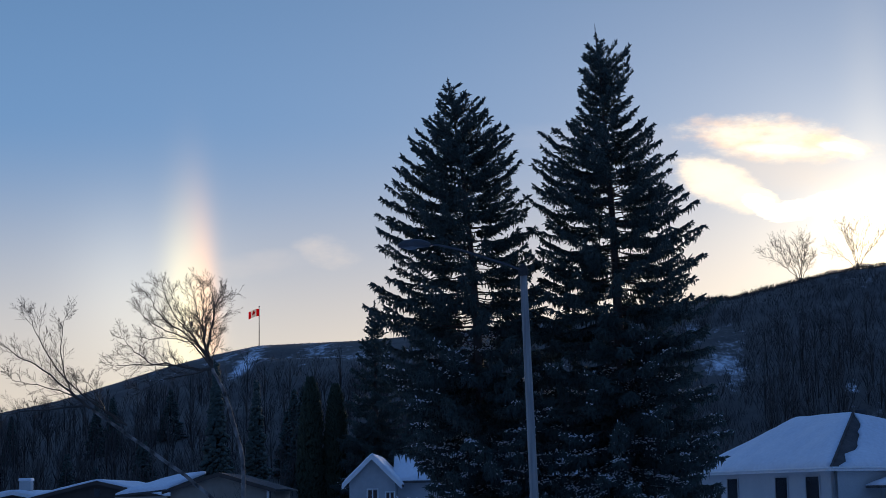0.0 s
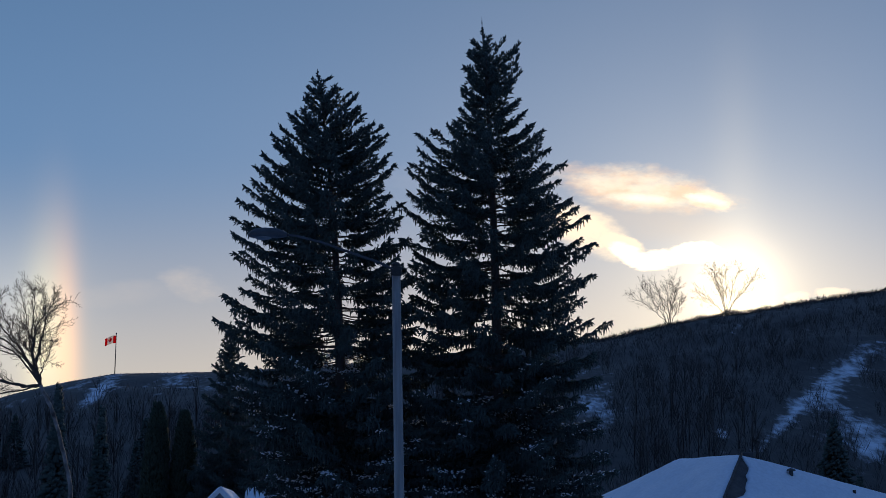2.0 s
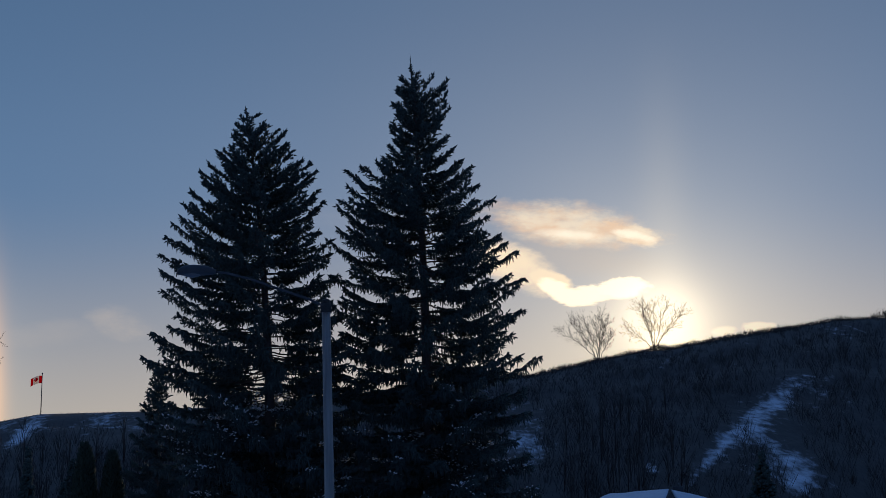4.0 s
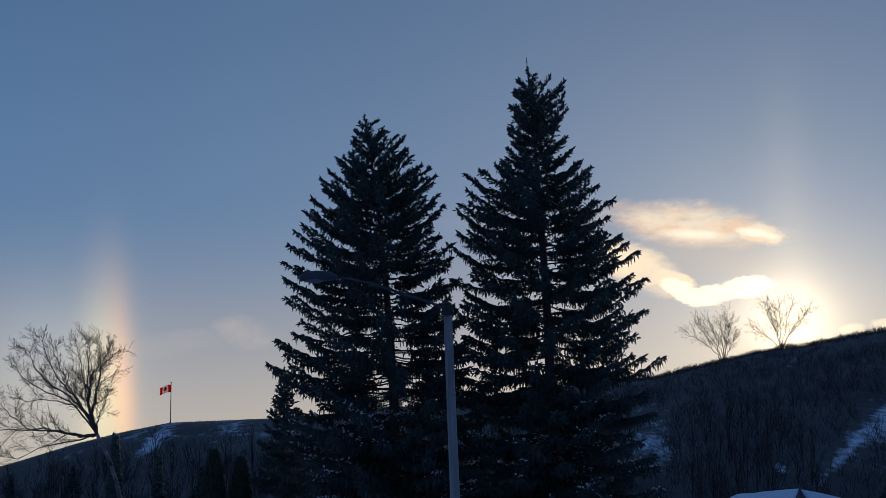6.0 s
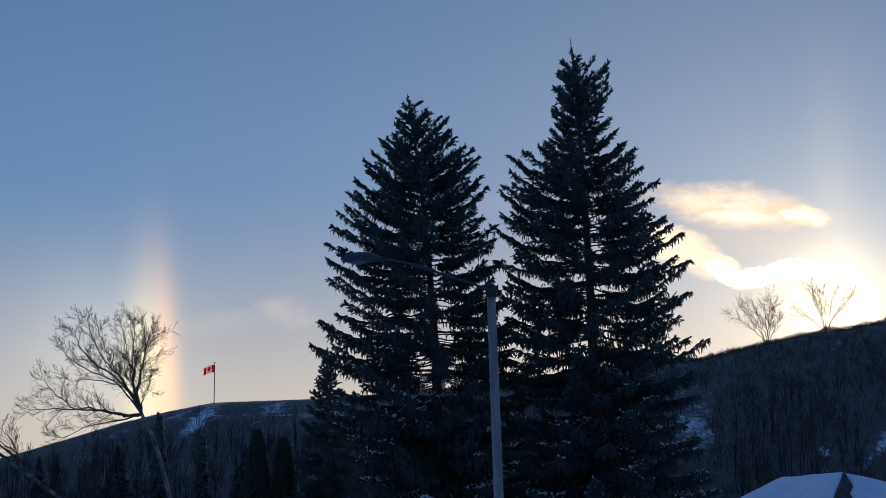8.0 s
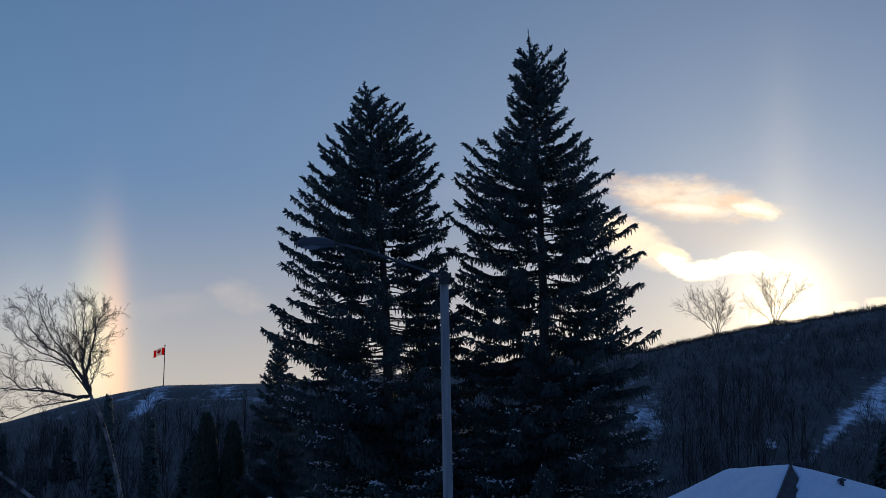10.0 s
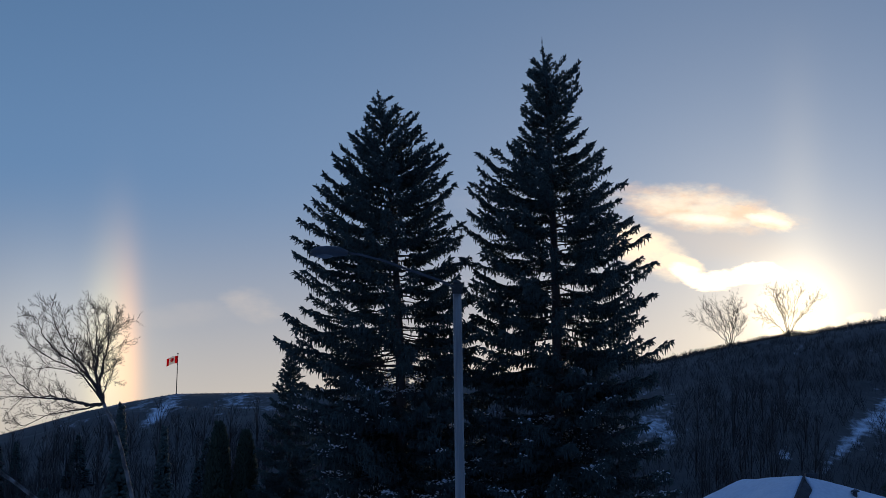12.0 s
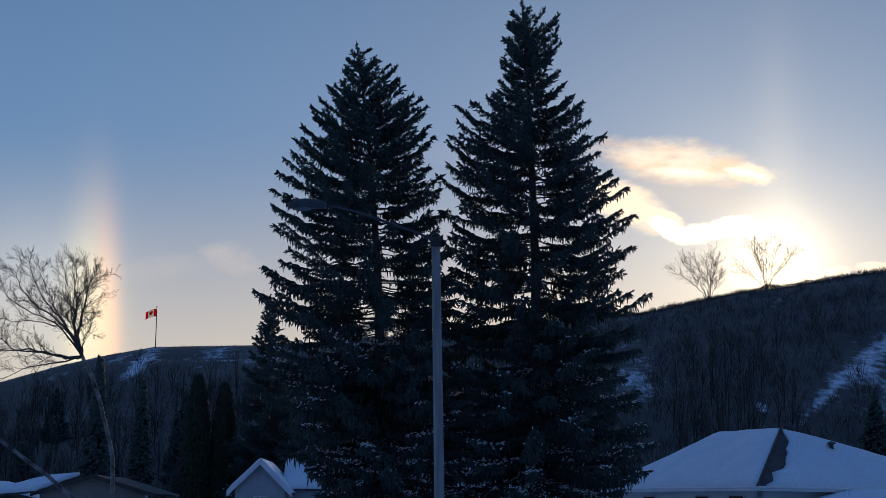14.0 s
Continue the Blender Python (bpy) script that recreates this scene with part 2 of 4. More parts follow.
def terrain_material():
    """Snow, and where its cover is thin the dead grass and brush that stick through it."""
    m = bpy.data.materials.new("snowy_hillside")
    m.use_nodes = True
    t = m.node_tree
    p = t.nodes["Principled BSDF"]
    a = t.nodes.new("ShaderNodeAttribute")
    a.attribute_name = "cover"
    geo = t.nodes.new("ShaderNodeNewGeometry")
    n1, n2 = t.nodes.new("ShaderNodeTexNoise"), t.nodes.new("ShaderNodeTexNoise")
    n1.inputs["Scale"].default_value, n1.inputs["Detail"].default_value, n1.inputs["Roughness"].default_value = 0.16, 8, 0.7
    n2.inputs["Scale"].default_value, n2.inputs["Detail"].default_value = 1.3, 6
    along = t.nodes.new("ShaderNodeMapping")
    along.inputs["Scale"].default_value = (1.0, 0.28, 0.6)
    t.links.new(geo.outputs["Position"], along.inputs["Vector"])
    for n in (n1, n2):
        t.links.new(along.outputs[0], n.inputs["Vector"])

    def math_node(op, x, y):
        n = t.nodes.new("ShaderNodeMath")
        n.operation = op
        wire(t, n.inputs[0], x), wire(t, n.inputs[1], y)
        return n.outputs[0]

    s = math_node("ADD", a.outputs["Fac"], math_node("MULTIPLY", math_node("SUBTRACT", n1.outputs["Fac"], 0.5), 1.9))
    s = math_node("ADD", s, math_node("MULTIPLY", math_node("SUBTRACT", n2.outputs["Fac"], 0.5), 0.7))
    r = t.nodes.new("ShaderNodeMapRange")
    r.interpolation_type = "SMOOTHSTEP"
    r.inputs["From Min"].default_value, r.inputs["From Max"].default_value = 0.35, 0.85
    t.links.new(s, r.inputs["Value"])
    dirt = t.nodes.new("ShaderNodeMix")
    dirt.data_type = "RGBA"
    t.links.new(n2.outputs["Fac"], dirt.inputs["Factor"])
    dirt.inputs[6].default_value, dirt.inputs[7].default_value = (0.038, 0.033, 0.030, 1), (0.085, 0.072, 0.060, 1)
    mix = t.nodes.new("ShaderNodeMix")
    mix.data_type = "RGBA"
    t.links.new(r.outputs[0], mix.inputs["Factor"])
    t.links.new(dirt.outputs[2], mix.inputs[6])
    mix.inputs[7].default_value = (0.72, 0.76, 0.82, 1)
    t.links.new(mix.outputs[2], p.inputs["Base Color"])
    p.inputs["Roughness"].default_value = 0.8
    b = t.nodes.new("ShaderNodeBump")
    b.inputs["Strength"].default_value, b.inputs["Distance"].default_value = 0.5, 0.3
    t.links.new(n2.outputs["Fac"], b.inputs["Height"])
    t.links.new(b.outputs[0], p.inputs["Normal"])
    return m


TERRAIN = terrain_material()

# ---------------------------------------------------------------- mesh helpers


def thing(name, place, label, category, group="", turn=0.0):
    """A top-level thing: an Empty at its base."""
    ob = new(name)
    ob.matrix_world = pose(*place, 0, 0, turn)
    ob.empty_display_size = 0.3
    return tagged(ob, label, category, group)


def link_mesh(name, me, mat, parent=None, label="", smooth=False):
    me.materials.append(mat)
    if smooth:
        me.shade_smooth()
    ob = new(name, me)
    if parent is not None:
        ob.parent = parent
    if label:
        ob["label"] = label
    return ob


def part(name, bm, mat, parent, label="", smooth=False):
    """Links a bmesh as one mesh object under a thing or a part."""
    me = bpy.data.meshes.new(name)
    bmesh.ops.recalc_face_normals(bm, faces=bm.faces)
    bm.to_mesh(me)
    bm.free()
    return link_mesh(name, me, mat, parent, label, smooth)


def raw(name, verts, faces, mat, parent=None, label="", smooth=False):
    me = bpy.data.meshes.new(name)
    me.from_pydata([tuple(v) for v in verts], [], [tuple(f) for f in faces])
    me.update()
    return link_mesh(name, me, mat, parent, label, smooth)


def add_box(bm, x0, x1, y0, y1, z0, z1, bevel=0.0):
    made = bmesh.ops.create_cube(bm, size=1.0, matrix=Matrix.Translation(((x0 + x1) / 2, (y0 + y1) / 2, (z0 + z1) / 2)) @ Matrix.Diagonal((x1 - x0, y1 - y0, z1 - z0, 1)))
    if bevel:
        edges = list({e for v in made["verts"] for e in v.link_edges})
        bmesh.ops.bevel(bm, geom=edges, offset=bevel, segments=2, affect="EDGES", profile=0.5)
    return bm


def box(x0, x1, y0, y1, z0, z1, bevel=0.0):
    return add_box(bmesh.new(), x0, x1, y0, y1, z0, z1, bevel)


def add_tube(bm, points, radii, sides=8, cap=True):
    """A tapered tube along points."""
    rings = []
    for k, p in enumerate(points):
        p = Vector(p)
        d = Vector(points[min(k + 1, len(points) - 1)]) - Vector(points[max(k - 1, 0)])
        d.normalize()
        a = d.orthogonal().normalized() if k == 0 else (ref - d * ref.dot(d)).normalized()
        ref = a
        b = d.cross(a)
        rings.append([bm.verts.new(p + float(radii[k]) * (math.cos(6.28319 * j / sides) * a + math.sin(6.28319 * j / sides) * b)) for j in range(sides)])
    for r, s in zip(rings, rings[1:]):
        for j in range(sides):
            bm.faces.new((r[j], r[(j + 1) % sides], s[(j + 1) % sides], s[j]))
    if cap:
        bm.faces.new(rings[0][::-1]), bm.faces.new(rings[-1])
    return bm


def tube(points, radii, sides=8):
    return add_tube(bmesh.new(), points, radii, sides)


def slab(corners, thick, up=(0, 0, 1)):
    """A solid sheet: a polygon of corners, thickened along up."""
    bm = bmesh.new()
    low = [bm.verts.new(c) for c in corners]
    high = [bm.verts.new(Vector(c) + Vector(up) * thick) for c in corners]
    bm.faces.new(low[::-1]), bm.faces.new(high)
    n = len(corners)
    for k in range(n):
        bm.faces.new((low[k], low[(k + 1) % n], high[(k + 1) % n], high[k]))
    return bm


def spindles(base, way, length, width, flat=None):
    """Many needled twigs: each a thin pod of six triangles from base along way. Returns vertices and faces."""
    base, way = np.asarray(base, float), np.asarray(way, float)
    way = way / (np.linalg.norm(way, axis=1, keepdims=True) + 1e-9)
    length, width = np.asarray(length, float)[:, None], np.asarray(width, float)[:, None]
    helper = np.where(np.abs(way[:, 2:3]) > 0.9, [[1.0, 0, 0]], [[0, 0, 1.0]])
    a = np.cross(way, helper)
    a /= np.linalg.norm(a, axis=1, keepdims=True)
    b = np.cross(way, a)
    if flat is not None:
        b = b * flat
    mid = base + way * length * 0.5
    n = len(base)
    v = np.empty((n, 5, 3))
    v[:, 0] = base
    for k in range(3):
        ang = 2.0944 * k
        v[:, 1 + k] = mid + width * (math.cos(ang) * a + math.sin(ang) * b)
    v[:, 4] = base + way * length
    f = np.array([(0, 2, 1), (0, 3, 2), (0, 1, 3), (4, 1, 2), (4, 2, 3), (4, 3, 1)])
    faces = (f[None] + 5 * np.arange(n)[:, None, None]).reshape(-1, 3)
    return v.reshape(-1, 3), faces


def triangle_mesh(name, verts, faces, mat, parent=None, label=""):
    me = bpy.data.meshes.new(name)
    me.vertices.add(len(verts))
    me.vertices.foreach_set("co", np.asarray(verts, np.float32).ravel())
    me.loops.add(3 * len(faces))
    me.loops.foreach_set("vertex_index", np.asarray(faces, np.int32).ravel())
    me.polygons.add(len(faces))
    me.polygons.foreach_set("loop_start", np.arange(0, 3 * len(faces), 3, dtype=np.int32))
    me.update(calc_edges=True)
    return link_mesh(name, me, mat, parent, label)


# ---------------------------------------------------------------- ground and hill
SKYLINE_U = [-3.0, -0.9, -0.5, -0.311, -0.277, -0.243, -0.207, -0.180, -0.153, -0.130, -0.089, 0.0, 0.107, 0.137, 0.177, 0.205, 0.227, 0.250, 0.287, 0.328, 0.5, 0.9, 3.0]
SKYLINE_V = [0.01, 0.02, 0.03, 0.0575, 0.0640, 0.0735, 0.0843, 0.0907, 0.0958, 0.0965, 0.0975, 0.105, 0.1172, 0.1197, 0.1290, 0.1350, 0.1378, 0.1425, 0.1483, 0.1553, 0.165, 0.12, 0.03]
BROW, FOOT = 300.0, 135.0


def hill_height(u, y):
    """Height of the ground at x = u * max(y, 120), y."""
    top = np.interp(u, SKYLINE_U, SKYLINE_V) * BROW + 1.7
    t = np.clip((y - FOOT) / (BROW - FOOT), 0, 1)
    h = top * t * (1 + 0.25 * (1 - t))
    over = np.clip(y - BROW, 0, None)
    return h * np.exp(-(over / 900.0) ** 2) - 0.02 * over * (t >= 1) * (h > 3)


def snow_cover(u, v):
    """How thickly the hillside is covered with snow, at u and the height over distance v."""
    c = np.where(u < 0.1, 0.22, 0.15) - 0.26 * np.clip((0.088 - v) / 0.02, 0, 1) * (u < 0.1)

    def patch(u0, v0, a, b, tilt, amount):
        du, dv = (u - u0), (v - v0) - tilt * (u - u0)
        return amount * np.exp(-((du / a) ** 2 + (dv / b) ** 2))

    c = c + patch(-0.165, 0.0815, 0.014, 0.006, 0.95, 0.52) + patch(-0.13, 0.090, 0.05, 0.007, 0.0, 0.18)
    c = c + patch(-0.215, 0.070, 0.04, 0.010, 0.3, 0.22)
    c = c + patch(0.130, 0.080, 0.020, 0.024, 0.3, 0.40)
    c = c + patch(0.244, 0.0680, 0.020, 0.0075, 1.05, 0.38) + patch(0.287, 0.1030, 0.024, 0.0075, 0.73, 0.40) + patch(0.276, 0.082, 0.034, 0.030, 0.4, 0.17)
    c = c + patch(0.296, 0.074, 0.020, 0.020, 0.2, 0.16) + patch(0.304, 0.058, 0.014, 0.010, 0.0, 0.35) + patch(0.2097, 0.0645, 0.005, 0.006, 0.0, 0.7)
    c = c - patch(0.195, 0.085, 0.04, 0.04, 0.0, 0.26) - patch(0.0, 0.06, 0.05, 0.03, 0.0, 0.1)
    return c


def build_ground():
    us = np.unique(np.concatenate([np.linspace(-3, -0.45, 14), np.linspace(-0.45, 0.45, 260), np.linspace(0.45, 3, 14)]))
    ys = np.unique(np.concatenate([[-300, -120, -60], np.linspace(-40, FOOT, 24), np.linspace(FOOT, BROW + 10, 110), np.geomspace(BROW + 12, 4000, 24)]))
    uu, yy = np.meshgrid(us, ys)
    xx = uu * np.maximum(yy, 120)
    zz = hill_height(uu, yy)
    rough = np.array([noise.noise(Vector((x * 0.05, y * 0.05, 0))) for x, y in zip(xx.ravel(), yy.ravel())]).reshape(xx.shape)
    fine = np.array([noise.noise(Vector((x * 0.3, y * 0.3, 5))) for x, y in zip(xx.ravel(), yy.ravel())]).reshape(xx.shape)
    rise = np.clip((yy - FOOT) / 60, 0, 1) * np.clip((BROW - yy) / 30, 0.12, 1)
    zz = zz + rise * (1.6 * rough + 0.35 * fine) + 0.04 * fine * (yy < FOOT)
    n, m = xx.shape
    verts = np.stack([xx, yy, zz], -1).reshape(-1, 3)
    idx = np.arange(n * m).reshape(n, m)
    faces = np.stack([idx[:-1, :-1], idx[:-1, 1:], idx[1:, 1:], idx[1:, :-1]], -1).reshape(-1, 4)
    ob = raw("ground", verts, faces, TERRAIN, smooth=True)
    cover = snow_cover(uu, (zz - 1.7) / np.maximum(yy, 1))
    cover = np.where(yy < 104, 1.0, cover)
    at = ob.data.attributes.new("cover", "FLOAT", "POINT")
    at.data.foreach_set("value", cover.ravel().astype(np.float32))
    return tagged(ob, "snow-covered ground rising to a brush-dotted hillside", "ground", kind="structure")


build_ground()


def ground_z(x, y):
    return float(hill_height(np.array(x / max(y, 120)), np.array(float(y))))

# ---------------------------------------------------------------- spruces


def sample(line, t, s):
    """Points at shares s along a line whose knots stand at shares t."""
    return np.stack([np.interp(s, t, line[:, a]) for a in range(3)], -1)


def unit(v):
    return v / (np.linalg.norm(v, axis=-1, keepdims=True) + 1e-9)


def bough_line(rng, axis, down, tip_z, reach, az):
    """A limb from the trunk to its tip: it climbs near the top of the tree, sinks lower down, and lifts its end."""
    climb = np.interp(down, [0, 0.06, 0.14, 0.3, 0.5, 0.7, 1.0], [1.15, 0.85, 0.46, 0.13, -0.05, -0.20, -0.28]) + rng.normal(0, 0.06)
    lift = np.interp(down, [0, 0.2, 0.5, 1.0], [0.05, 0.34, 0.42, 0.34]) * rng.uniform(0.6, 1.3)
    sag = np.interp(down, [0, 0.2, 0.5, 1.0], [0.0, -0.05, -0.02, 0.0])
    out = np.array([math.cos(az), math.sin(az), 0.0])
    bend = np.array([-out[1], out[0], 0.0]) * rng.normal(0, 0.10)
    m = max(5, int(reach / 0.2))
    t = np.linspace(0, 1, m + 1)
    rise = reach * (climb * t + sag * np.sin(3.14159 * t) + lift * np.clip(t - 0.68, 0, 1))
    start = axis(max(0.3, tip_z - rise[-1]))
    line = start + out * (reach * t)[:, None] + bend * (reach * t * t)[:, None]
    line[:, 2] += rise
    line[1:] += rng.normal(0, 0.018, (m, 3))
    return line, t


def build_spruce(name, base, height, lean, left, right, seed, label, spacing=0.40, limbs=7, snow_to=0.0, spike=0.0, bare=0.5, twig=1.0):
    """A spruce of separate boughs. left, right: the tips that stand out, as pairs of (share of the height down from the top, reach)."""
    rng = np.random.default_rng(seed)
    tree = thing(name, base, label, "spruce tree", "spruces")
    la, lb = np.array([(0, 0.05)] + left).T
    ra, rb = np.array([(0, 0.05)] + right).T

    def axis(z):
        """The trunk's line at height z."""
        s = z / height
        return np.array([lean * s * s * (0.4 + 0.6 * s), 0.0, z])

    bm = bmesh.new()
    pts = [axis(height * k / 12) for k in range(13)]
    add_tube(bm, pts, [0.27 * (1 - k / 12.4) * height / 18 + 0.012 for k in range(13)], 9)
    part("trunk", bm, SPRUCE_BARK, tree, smooth=True)
    # the boughs: those that make the outline, then the rest inside it, in loose whorls
    plan = []
    for tips, side in ((left, math.pi), (right, 0.0)):
        for down, reach in tips:
            plan.append((down, height * (1 - down), reach - 0.06, side + rng.normal(0, 0.10)))
            if reach > 1.6:
                plan.append((down + 0.008, height * (1 - down) - rng.uniform(0.1, 0.3), reach * rng.uniform(0.72, 0.90), side + rng.choice([-1, 1]) * rng.uniform(0.25, 0.5)))
    z = height - 0.55
    while z > 0.5:
        down = (height - z) / height
        n = limbs + (1 if down > 0.3 else 0) - (2 if down < 0.08 else 0)
        off = rng.uniform(0, 6.283)
        for k in range(n):
            az = off + 6.2832 * k / n + rng.normal(0, 0.25)
            c = math.cos(az)
            rl, rr = np.interp(down, la, lb), np.interp(down, ra, rb)
            reach = (0.5 * (rl + rr) + 0.5 * (rr - rl) * c) * rng.choice([0.93, 0.86, 0.76, 0.62], p=[0.3, 0.35, 0.25, 0.1])
            plan.append((down, z + rng.normal(0, 0.07), max(reach, 0.14), az))
        z -= spacing * np.interp(down, [0, 0.1, 0.35, 0.52, 0.6, 1], [0.45, 0.75, 1.20, 1.22, 0.92, 0.92]) * rng.uniform(0.8, 1.2)
    B, W, L, R = [], [], [], []
    sn_b, sn_w, sn_l, sn_r = [], [], [], []
    lv, lf = [], []
    below = np.array([0, 0, -1.0])
    for down, tip_z, reach, az in plan:
        line, t = bough_line(rng, axis, down, tip_z, reach, az)
        m = len(line) - 1
        side = unit(np.cross(line[-1] - line[0], (0, 0, 1)))
        b0 = len(lv)
        for p, r in zip(line, 0.010 + 0.032 * (reach / 4) * (1 - t)):
            lv += [p + (0, 0, r), p + side * r - (0, 0, r * 0.6), p - side * r - (0, 0, r * 0.6)]
        for q in range(m):
            for j in range(3):
                i0, i1 = b0 + 3 * q + j, b0 + 3 * q + (j + 1) % 3
                lf += [(i0, i1, i1 + 3), (i0, i1 + 3, i0 + 3)]
        # share of the limb near the trunk that carries no needles
        s0 = bare * np.interp(down, [0.10, 0.22, 0.35, 0.5, 0.62, 0.75], [0.06, 0.26, 0.50, 0.64, 0.45, 0.10]) * rng.uniform(0.6, 1.25)
        thick = np.interp(down, [0, 0.1, 0.4, 1], [0.75, 1.05, 1.0, 1.05]) * twig
        # needles along the limb itself
        n1 = max(4, int(reach * 9))
        s = s0 + (1 - s0) * (np.arange(n1) + rng.uniform(0, 1, n1)) / n1
        p, fwd = sample(line, t, s), unit(sample(line, t, np.clip(s + 0.06, 0, 1)) - sample(line, t, np.clip(s - 0.06, 0, 1)))
        B.append(p), W.append(fwd + rng.normal(0, 0.22, (n1, 3))), L.append(rng.uniform(0.16, 0.30, n1)), R.append(rng.uniform(0.035, 0.055, n1) * thick)
        # side shoots, longest in the middle of the bough, shorter towards its tip
        n2 = max(6, int(reach * (1 - s0) * np.interp(down, [0.1, 0.3], [19, 15])))
        s = s0 + (1 - s0) * (np.arange(n2) + rng.uniform(0, 1, n2)) / n2
        p, fwd = sample(line, t, s), unit(sample(line, t, np.clip(s + 0.06, 0, 1)) - sample(line, t, np.clip(s - 0.06, 0, 1)))
        sign = rng.choice([-1, 1], n2)[:, None]
        long = np.clip((0.08 + 0.30 * np.sqrt(np.clip(1 - s, 0, 1)) * min(reach, 2.6) ** 0.7) * rng.uniform(0.65, 1.15, n2), 0.10, 0.85)
        droop = np.interp(down, [0, 0.15, 0.4, 1], [-0.35, -0.05, 0.12, 0.22])
        w = unit(fwd * rng.uniform(0.55, 1.0, (n2, 1)) + sign * side * rng.uniform(0.45, 0.95, (n2, 1)) + below * (droop + rng.normal(0, 0.13, (n2, 1))))
        B.append(p), W.append(w), L.append(long), R.append(rng.uniform(0.026, 0.040, n2) * thick)
        # twigs on the side shoots, fanned out and partly hanging
        hang = np.interp(down, [0, 0.12, 0.3, 0.6, 1], [-0.25, 0.15, 0.75, 1.1, 1.0])
        for share in (0.22, 0.42, 0.62, 0.82, 0.97):
            q = p + w * (long * share)[:, None] + below * (0.10 * hang * long * share * share)[:, None]
            fan = unit(np.cross(w, rng.normal(0, 1, (n2, 3))))
            w3 = w * rng.uniform(0.3, 1.0, (n2, 1)) + fan * 0.45 + below * (hang * rng.uniform(0.1, 1.3, (n2, 1)))
            B.append(q), W.append(w3), L.append(rng.uniform(0.08, 0.17, n2) * (1 + 0.5 * max(hang, 0) * rng.uniform(0, 1, n2))), R.append(rng.uniform(0.020, 0.034, n2) * thick)
        # curtains of hanging twigs under the limb
        n4 = int(reach * (1 - s0) * np.interp(down, [0.1, 0.2, 0.4, 1], [0, 8, 22, 20]))
        if n4 > 2:
            s = rng.uniform(min(s0, 0.9), 1.0, n4)
            p = sample(line, t, s) + side * rng.normal(0, 0.10, (n4, 1))
            B.append(p), W.append(rng.normal(0, 0.16, (n4, 3)) + below), L.append(rng.uniform(0.14, 0.42, n4) * np.interp(down, [0.2, 0.5, 0.7], [0.7, 1.05, 1.25])), R.append(rng.uniform(0.018, 0.032, n4) * thick)
        # the lifted end: short stout shoots
        n5 = 7
        d = unit(line[-1] - line[-2])
        p = line[-1] - d * rng.uniform(0, 0.22, (n5, 1))
        B.append(p), W.append(d + rng.normal(0, 0.30, (n5, 3)) + np.array([0, 0, 0.15])), L.append(rng.uniform(0.10, 0.20, n5)), R.append(rng.uniform(0.026, 0.036, n5) * thick)
        # snow caught in the lower boughs
        if line[0][2] < snow_to:
            for q in range(1, m):
                pos = line[q]
                wx = noise.noise(Vector((pos[0] * 0.50 + seed, pos[1] * 0.45, pos[2] * 0.60)))
                low = np.interp(pos[2], [2.5, 4.4, 5.6, snow_to], [-0.12, -0.03, 0.14, 0.32])
                if wx > low and rng.uniform() < 0.85:
                    cnt = 7
                    spot = pos + rng.normal(0, 1, (cnt, 3)) * (0.13, 0.13, 0.05) + (0, 0, 0.04)
                    sn_b.append(spot), sn_w.append(unit(line[q + 1] - line[q - 1]) + rng.normal(0, 0.8, (cnt, 3)) * (1, 1, 0.6))
                    sn_l.append(rng.uniform(0.07, 0.17, cnt)), sn_r.append(rng.uniform(0.030, 0.065, cnt))
    # the leader and its side shoots
    n = 44
    zz = height - rng.uniform(0.0, 1.2, n)
    B.append(np.array([axis(a) for a in zz]))
    W.append(np.stack([rng.normal(0, 0.7, n), rng.normal(0, 0.7, n), rng.uniform(0.2, 1.0, n)], -1))
    L.append(0.09 + 0.20 * (height - zz)), R.append(np.full(n, 0.034))
    B.append(axis(height)[None] - (0, 0, 0.1)), W.append(np.array([[-0.03, 0, 1.0]])), L.append(np.array([0.22 + spike])), R.append(np.array([0.022]))
    v, f = spindles(np.concatenate(B), np.concatenate(W), np.concatenate(L), np.concatenate(R))
    triangle_mesh("crown", v, f, NEEDLES, tree, "dense dark green needled boughs")
    triangle_mesh("limb_frame", np.array(lv), np.array(lf), SPRUCE_BARK, tree)["kind"] = "stuff"
    if sn_b:
        v, f = spindles(np.concatenate(sn_b), np.concatenate(sn_w), np.concatenate(sn_l), np.concatenate(sn_r), flat=0.5)
        triangle_mesh("snow_load", v, f, SNOW, tree, "clumps of snow on the lower boughs")["kind"] = "stuff"
    return tree


build_spruce("spruce", (-0.95, 56.0, 0.0), 17.6, -1.10,
             [(0.019, 0.29), (0.035, 0.53), (0.061, 0.73), (0.09, 1.28), (0.11, 1.72), (0.131, 1.96), (0.169, 2.35), (0.197, 2.68), (0.227, 3.10), (0.262, 3.24), (0.296, 3.49), (0.333, 3.50), (0.363, 3.50),
              (0.438, 3.99), (0.493, 4.22), (0.565, 4.02), (0.62, 3.9), (0.70, 3.8), (0.80, 3.3), (0.90, 3.0)],
             [(0.01, 0.40), (0.035, 0.63), (0.045, 1.16), (0.08, 1.18), (0.104, 1.57), (0.113, 1.85), (0.132, 1.98), (0.164, 2.04), (0.183, 2.21), (0.243, 1.95), (0.265, 2.33), (0.33, 2.5), (0.40, 2.7), (0.47, 2.9),
              (0.55, 3.1), (0.65, 3.3), (0.75, 3.4), (0.88, 3.5)],
             11, "tall dark green spruce with snow on its lower boughs", snow_to=8.2)
